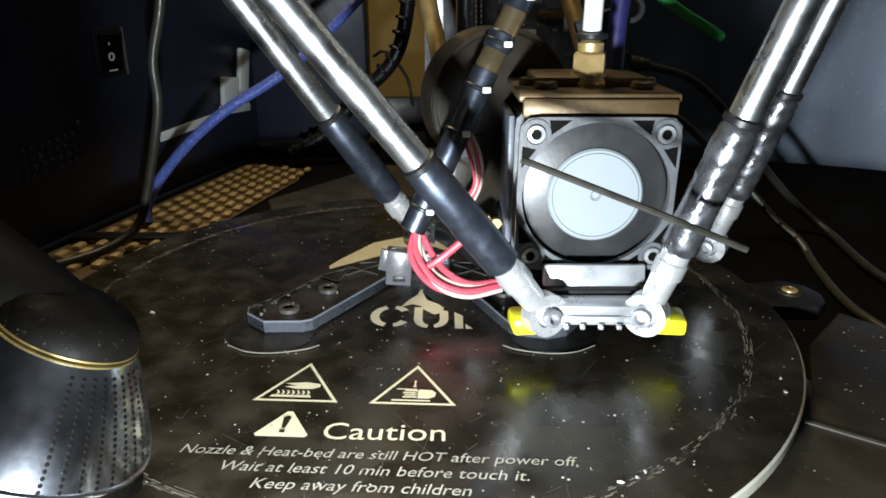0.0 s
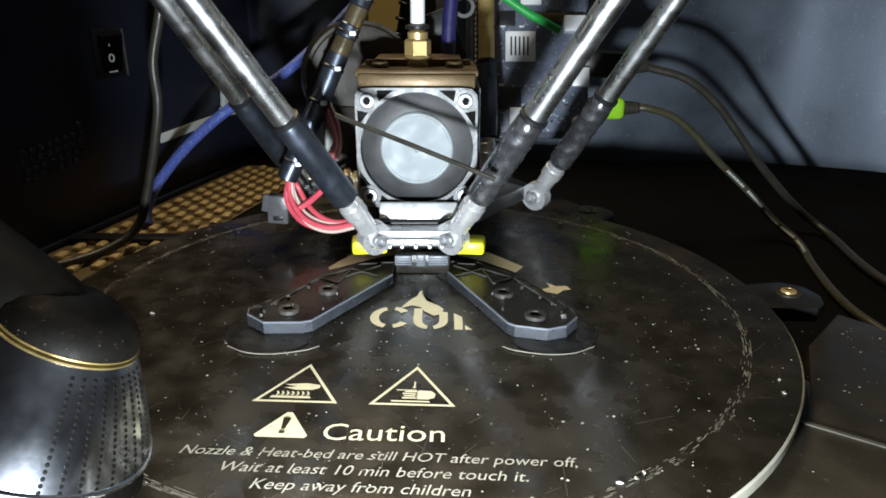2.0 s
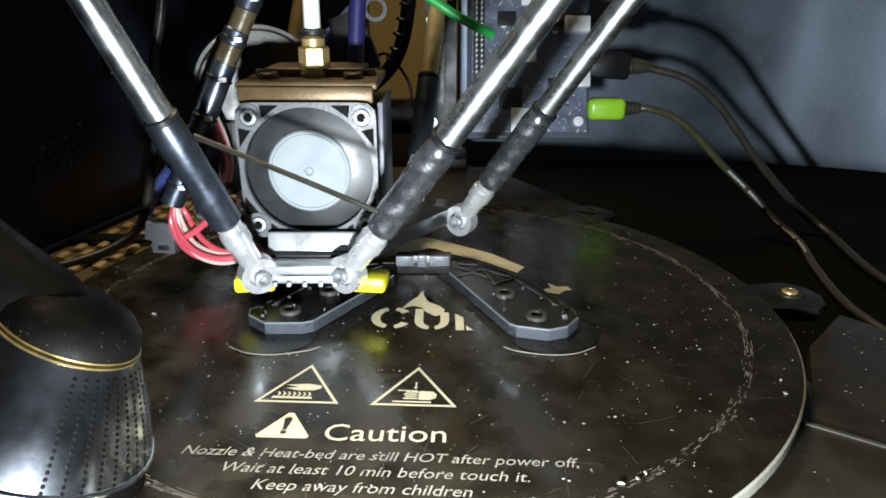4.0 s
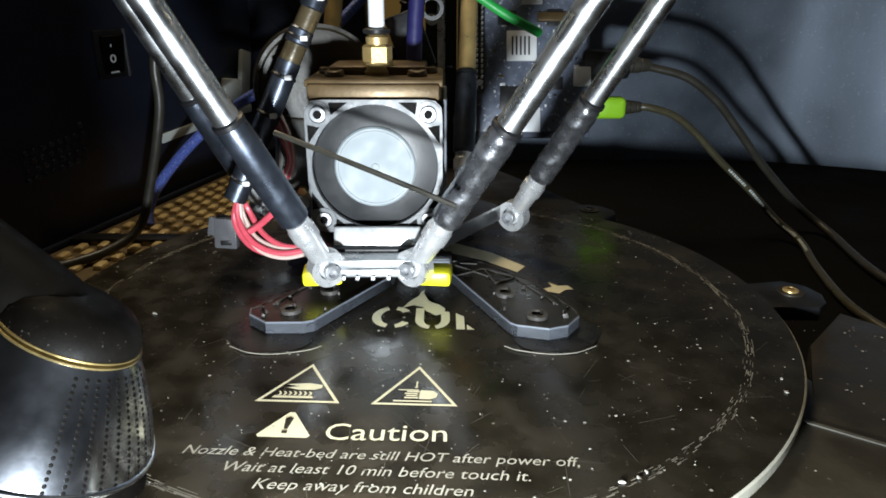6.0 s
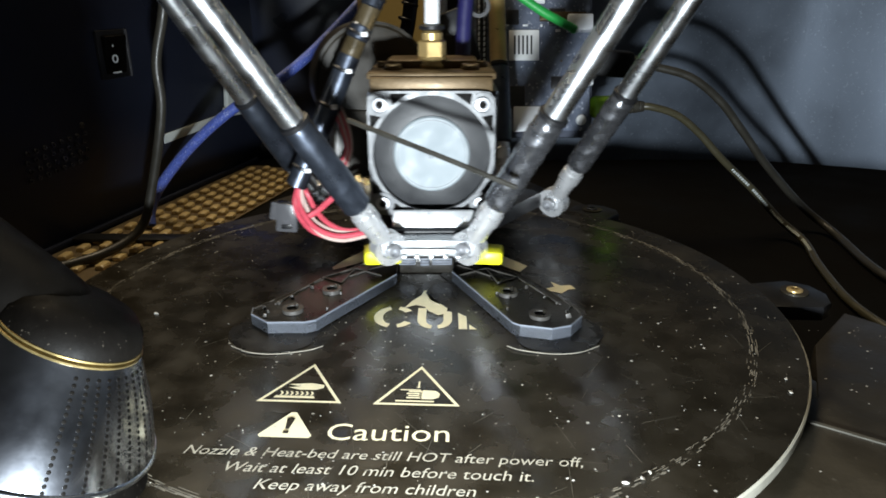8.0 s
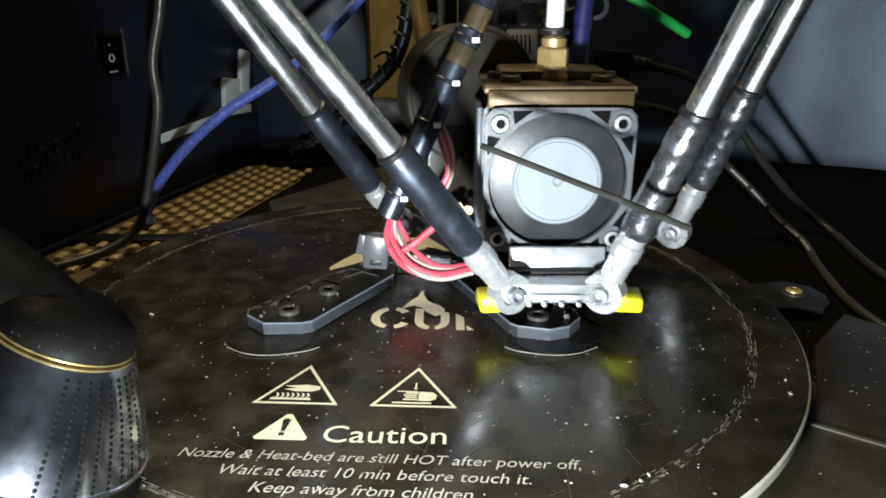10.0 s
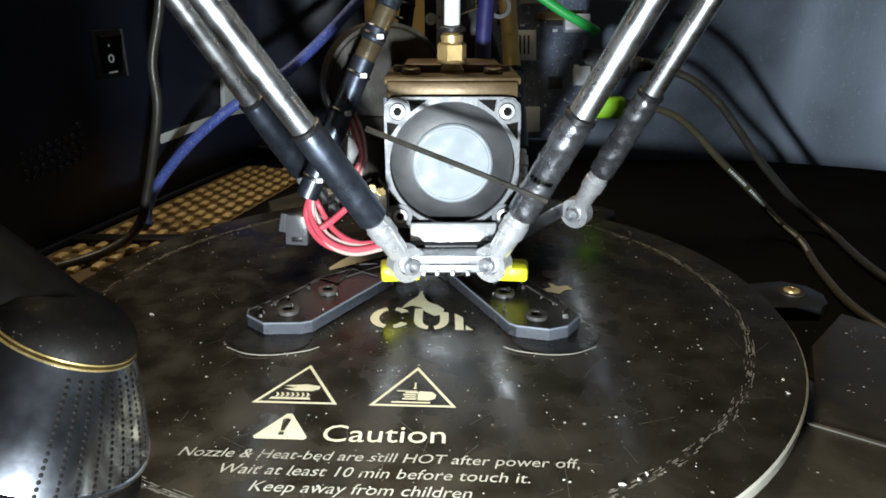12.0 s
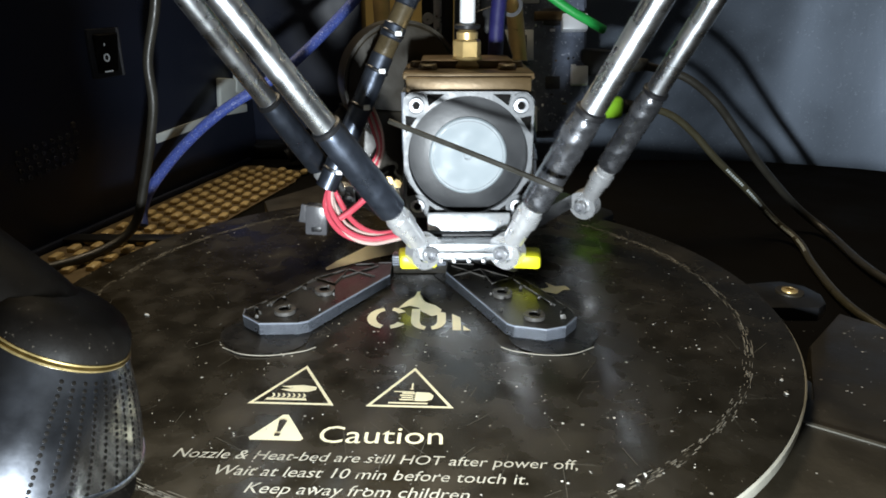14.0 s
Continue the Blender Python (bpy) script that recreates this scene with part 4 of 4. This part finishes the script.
def build_cables():
    c = thing("usb_cable", "olive black cable with a lime green plug", "cable")
    part("plug", box(0.0185, 0.0085, 0.0105, pose(0.0895, 0.1435, 0.036), 0.0028, seg=3), LIME, c, "lime green plug")
    part("strain_relief", lathe([(0.0034, 0), (0.0034, 0.002), (0.0028, 0.0025), (0.0032, 0.003), (0.003, 0.005), (0.0025, 0.0055), (0.0028, 0.006), (0.0024, 0.008)], pose(0.0985, 0.1435, 0.0362, 0, 90), 20), GREYCABLE, c)
    line = [(0.104, 0.1435, 0.0362), (0.1105, 0.142, 0.0361), (0.1227, 0.142, 0.0322), (0.1346, 0.142, 0.0234), (0.1485, 0.142, 0.0097), (0.166, 0.142, -0.0058), (0.179, 0.137, -0.0195), (0.186, 0.123, -0.0262),
            (0.1794, 0.0947, -0.0278), (0.1721, 0.0583, -0.0278), (0.1726, 0.0336, -0.0278), (0.18, 0.0, -0.028), (0.2, -0.04, -0.028)]
    part("jacket", tube(line, 0.0018), OLIVE, c, "olive-black jacket")
    trail = smooth_path(line, 16)
    k = 0
    for i in range(66, 122):
        p, q = trail[i], trail[i + 1]
        if i % 11 in (0, 1):
            continue
        c0 = (p + q) / 2
        view = (Vector((0.01, -0.19, 0.09)) - c0).normalized()
        along = (q - p).normalized()
        out = (view - along * view.dot(along)).normalized()
        m = Matrix.Translation(c0 + out * 0.0018) @ Matrix((along, out.cross(along), out)).transposed().to_4x4()
        part("print_bar", box((q - p).length * (0.75 if i % 2 else 0.5), 0.0012, 0.0002, m), OFFWHITE, c)
    d = thing("screen_cable", "thick black cable with a moulded plug", "cable")
    part("plug", box(0.024, 0.0105, 0.0125, pose(0.089, 0.152, 0.056, 0, 4), 0.002), BLACK, d)
    part("strain_relief", lathe([(0.0042, 0), (0.0042, 0.002), (0.0034, 0.0025), (0.004, 0.003), (0.0038, 0.006), (0.003, 0.0065), (0.0034, 0.007), (0.0028, 0.011)], pose(0.1, 0.152, 0.0555, 0, 92), 20), GREYCABLE, d)
    part("jacket", tube([(0.110, 0.152, 0.0548), (0.1298, 0.15, 0.0494), (0.1462, 0.15, 0.0376), (0.159, 0.15, 0.0232), (0.1745, 0.15, 0.0051), (0.1965, 0.15, -0.0167), (0.2075, 0.134, -0.0265), (0.2012, 0.0809, -0.0275), (0.21, 0.03, -0.0275), (0.24, -0.03, -0.0275)], 0.002), GREYCABLE, d)
    e = thing("braided_cable", "blue braided cable hanging beside the case", "cable")
    part("jacket", tube([(-0.147, 0.15, -0.027), (-0.148, 0.155, -0.02), (-0.143, 0.16, -0.008), (-0.125, 0.16, 0.012), (-0.102, 0.16, 0.031), (-0.074, 0.165, 0.048), (-0.053, 0.18, 0.066), (-0.02, 0.2, 0.1)], 0.0027), BLUE, e)
    f = thing("power_cable", "dark grey cable hanging down onto the mat", "cable")
    part("jacket", tube([(-0.108, 0.12, 0.12), (-0.112, 0.12, 0.085), (-0.119, 0.12, 0.06), (-0.12, 0.12, 0.038), (-0.13, 0.121, 0.003), (-0.137, 0.118, -0.017), (-0.148, 0.105, -0.0245), (-0.165, 0.085, -0.0255), (-0.2, 0.06, -0.026)], 0.0022), GREYCABLE, f)
    g = thing("ribbed_hose", "black ribbed cable hose behind the bed", "hose")
    pts = [(-0.012, 0.31, 0.14), (-0.014, 0.31, 0.085), (-0.024, 0.31, 0.045), (-0.05, 0.31, 0.018), (-0.075, 0.30, -0.008), (-0.1, 0.29, -0.022)]
    part("hose", tube(pts, 0.0052), BLACK, g)
    for p, q in zip(pts, pts[1:]):
        for t in (0.1, 0.35, 0.6, 0.85):
            c0 = Vector(p).lerp(Vector(q), t)
            d0 = (Vector(q) - Vector(p)).normalized()
            part("rib", rod(c0 - d0 * 0.0012, c0 + d0 * 0.0012, 0.0062, seg=14), BLACK, g)
    part("loose_wire", tube([(-0.04, 0.31, 0.045), (-0.03, 0.308, 0.048), (-0.016, 0.31, 0.03), (-0.012, 0.31, 0.01)], 0.0011), BLACK, g)
    h = thing("rear_box", "black box standing behind the bed", "box", at=pose(-0.106, 0.345, -0.03))
    part("body", box(0.118, 0.03, 0.34, pose(0, 0, 0.17), 0.002), CASE, h)
    part("foot_plate", box(0.13, 0.05, 0.012, pose(0.0, -0.005, 0.006), 0.002), BLACK, h)


def build_lamp_head():
    """Chrome lamp head leaning at the bed's edge near the lens: a bell below a black cap, on a short foot."""
    lean = Matrix.Translation((-0.0521, -0.0920, 0.0365)) @ pose(0, 0, 0, -14, 0, 0) @ pose(0, 0, 0, 0, 28.7, 0)
    t = thing("lamp_head", "chrome lamp head with dotted bands and a black cap", "lamp head", at=lean)
    deep = 0.0165

    def bell(d):
        return 0.0116 + 0.74 * d - 9.0 * d * d

    steps = [deep * k / 18 for k in range(19)]
    part("body", lathe([(bell(d) - 0.0008, -d) for d in steps] + [(bell(d), -d) for d in steps[::-1]], Matrix(), 96, caps=False), CHROME, t, "polished chrome bell")
    part("rim", lathe([(0.0112, -0.0001), (0.0118, 0.0), (0.0119, 0.0004), (0.0112, 0.0006)], Matrix(), 72), GOLD, t, "worn gold rim")
    lip = [(bell(deep) - 0.0004 + 0.0007 * math.cos(radians(a)), -deep + 0.0007 * math.sin(radians(a))) for a in range(0, 361, 30)]
    part("lip", lathe(lip, Matrix(), 96, caps=False), CHROME, t, "rolled chrome lip")
    part("rim_groove", lathe([(0.0112, 0.0006), (0.0116, 0.0008), (0.0116, 0.0011), (0.0112, 0.0012)], Matrix(), 72), GOLD, t)
    part("cap", lathe([(0.0114, 0.0011), (0.0113, 0.0018), (0.0107, 0.0034), (0.0092, 0.0050), (0.0065, 0.0062), (0.003, 0.0068), (0.0008, 0.0069)], Matrix(), 56), CAPBLACK, t, "dusty black cap")
    inv = lean.inverted()
    part("arm", tube([inv @ Vector(p) for p in ((-0.0540, -0.0920, 0.0325), (-0.0565, -0.0917, 0.0375), (-0.0635, -0.0900, 0.0430), (-0.08, -0.086, 0.054), (-0.11, -0.08, 0.07))], 0.0092, seg=28), CAPBLACK, t, "thick black arm")
    part("foot", lathe([(0.0100, 0), (0.0100, 0.012), (0.0085, 0.022)], inv @ pose(-0.0575, -0.0875, 0.0003), 40), CAPBLACK, t, "black rubber foot")
    dm = mesh_of("dimple", lathe([(0.00036, -0.0001), (0.00034, 0.00005), (0.00015, 0.00008)], Matrix(), 10), CAPBLACK)
    for a_deg in (-52, -44, -36, -28, -20, -12, -4, 4, 12):
        a = radians(a_deg)
        for k in range(17):
            d = 0.0014 + k * 0.00089
            o = new("dimple", dm)
            o.parent = t
            slant = Vector((math.cos(a), math.sin(a), 0.74 - 18.0 * d))
            o.matrix_basis = Matrix.Translation((bell(d) * math.cos(a), bell(d) * math.sin(a), -d)) @ slant.to_track_quat("Z", "Y").to_matrix().to_4x4()
    return t


build_setting()
build_base()
build_bed()
bed_clip(pose(0.1215, 0.0075, -0.0015, 0, 0, 4))
bed_clip(pose(0.0745, 0.096, -0.0018, 0, 0, 52), False)
build_printed_part()
head = build_head()
rods = []
for side_name, label in (("left", "bright aluminium push rod with a black sleeve"), ("right", "bright aluminium push rod with a taped sleeve"), ("back", "aluminium push rod behind the print head, warm light painted on")):
    for k in range(2):
        rods.append((side_name, k, build_rod(label, taped=side_name == "right", warm=side_name == "back", tail=side_name == "left" and k == 0)))
build_case()
build_mat()
build_tower()
build_board()
build_cables()
build_lamp_head()

# ---- motion: the head slides over the bed (mm), the rods follow from pivot to joint ----
HEAD = [
    (0, 48.9, 1.1),
    (0.1, 48.5, 3.3),
    (0.2, 41.6, 24.5),
    (0.3, 33.8, 34.2),
    (0.4, 26.5, 45.7),
    (0.5, 18.5, 50.9),
    (0.6, 5.8, 57.8),
    (0.7, 3.9, 57.1),
    (1, 4.4, 56.8),
    (1.5, 1.0, 58.1),
    (2, 1.4, 57.9),
    (2.3, -6.3, 51.5),
    (2.4, -8.6, 47.6),
    (2.5, -12.1, 48.6),
    (2.6, -15.8, 44.7),
    (2.8, -20.4, 46.4),
    (3, -25.7, 45.0),
    (3.2, -25.4, 40.3),
    (5.3, -37.6, 23.8),
    (5.5, -26.6, 32.1),
    (5.6, -18.7, 35.4),
    (5.8, -18.2, 31.2),
    (6, -10.6, 32.0),
    (6.2, -12.1, 30.3),
    (6.4, -16.3, 24.7),
    (6.5, -17.4, 22.9),
    (6.6, -22.4, 23.0),
    (6.8, -23.1, 11.0),
    (7, -15.2, 31.6),
    (7.2, -11.2, 39.0),
    (7.5, -9.7, 48.2),
    (7.7, -8.8, 52.6),
    (8, 5.3, 48.4),
    (8.2, 13.0, 51.6),
    (10.3, 46.4, 3.7),
    (10.4, 47.9, 1.2),
    (10.5, 43.4, 9.7),
    (10.6, 42.5, 15.1),
    (10.7, 35.8, 26.0),
    (10.8, 23.2, 26.3),
    (11, 21.3, 16.1),
    (11.2, 22.9, 13.3),
    (11.5, 18.9, 21.2),
    (11.8, 13.7, 31.1),
    (12, 12.8, 35.6),
    (12.3, 13.5, 46.8),
    (12.5, 16.1, 48.0),
    (13, 13.0, 48.0),
    (13.2, 18.8, 32.8),
    (13.5, 24.0, 30.7),
    (14, 18.7, 45.6),
]


def motions():
    walk(head, [(t, pose(x / 1000, y / 1000, 0)) for t, x, y in HEAD])
    for name, k, ob in rods:
        px, py = PIVOT[name][k]
        jx, jy = JOINTS[name][k]
        jx0, jy0 = JOINTS[name][0]
        jx1, jy1 = JOINTS[name][1]
        tangent = Vector((jx1 - jx0, jy1 - jy0, 0)).normalized()
        rows = []
        for t, x, y in HEAD:
            h = Vector((px - x / 1000, py - y / 1000, 0))
            d = (h + Vector((0, 0, math.sqrt(ROD_LENGTH ** 2 - h.length_squared)))) / ROD_LENGTH
            ux = (tangent - d * tangent.dot(d)).normalized()
            uy = d.cross(ux)
            turn = Matrix((ux, uy, d)).transposed().to_4x4()
            rows.append((t, Matrix.Translation((x / 1000 + jx, y / 1000 + jy, JZ)) @ turn))
        walk(ob, rows)


motions()
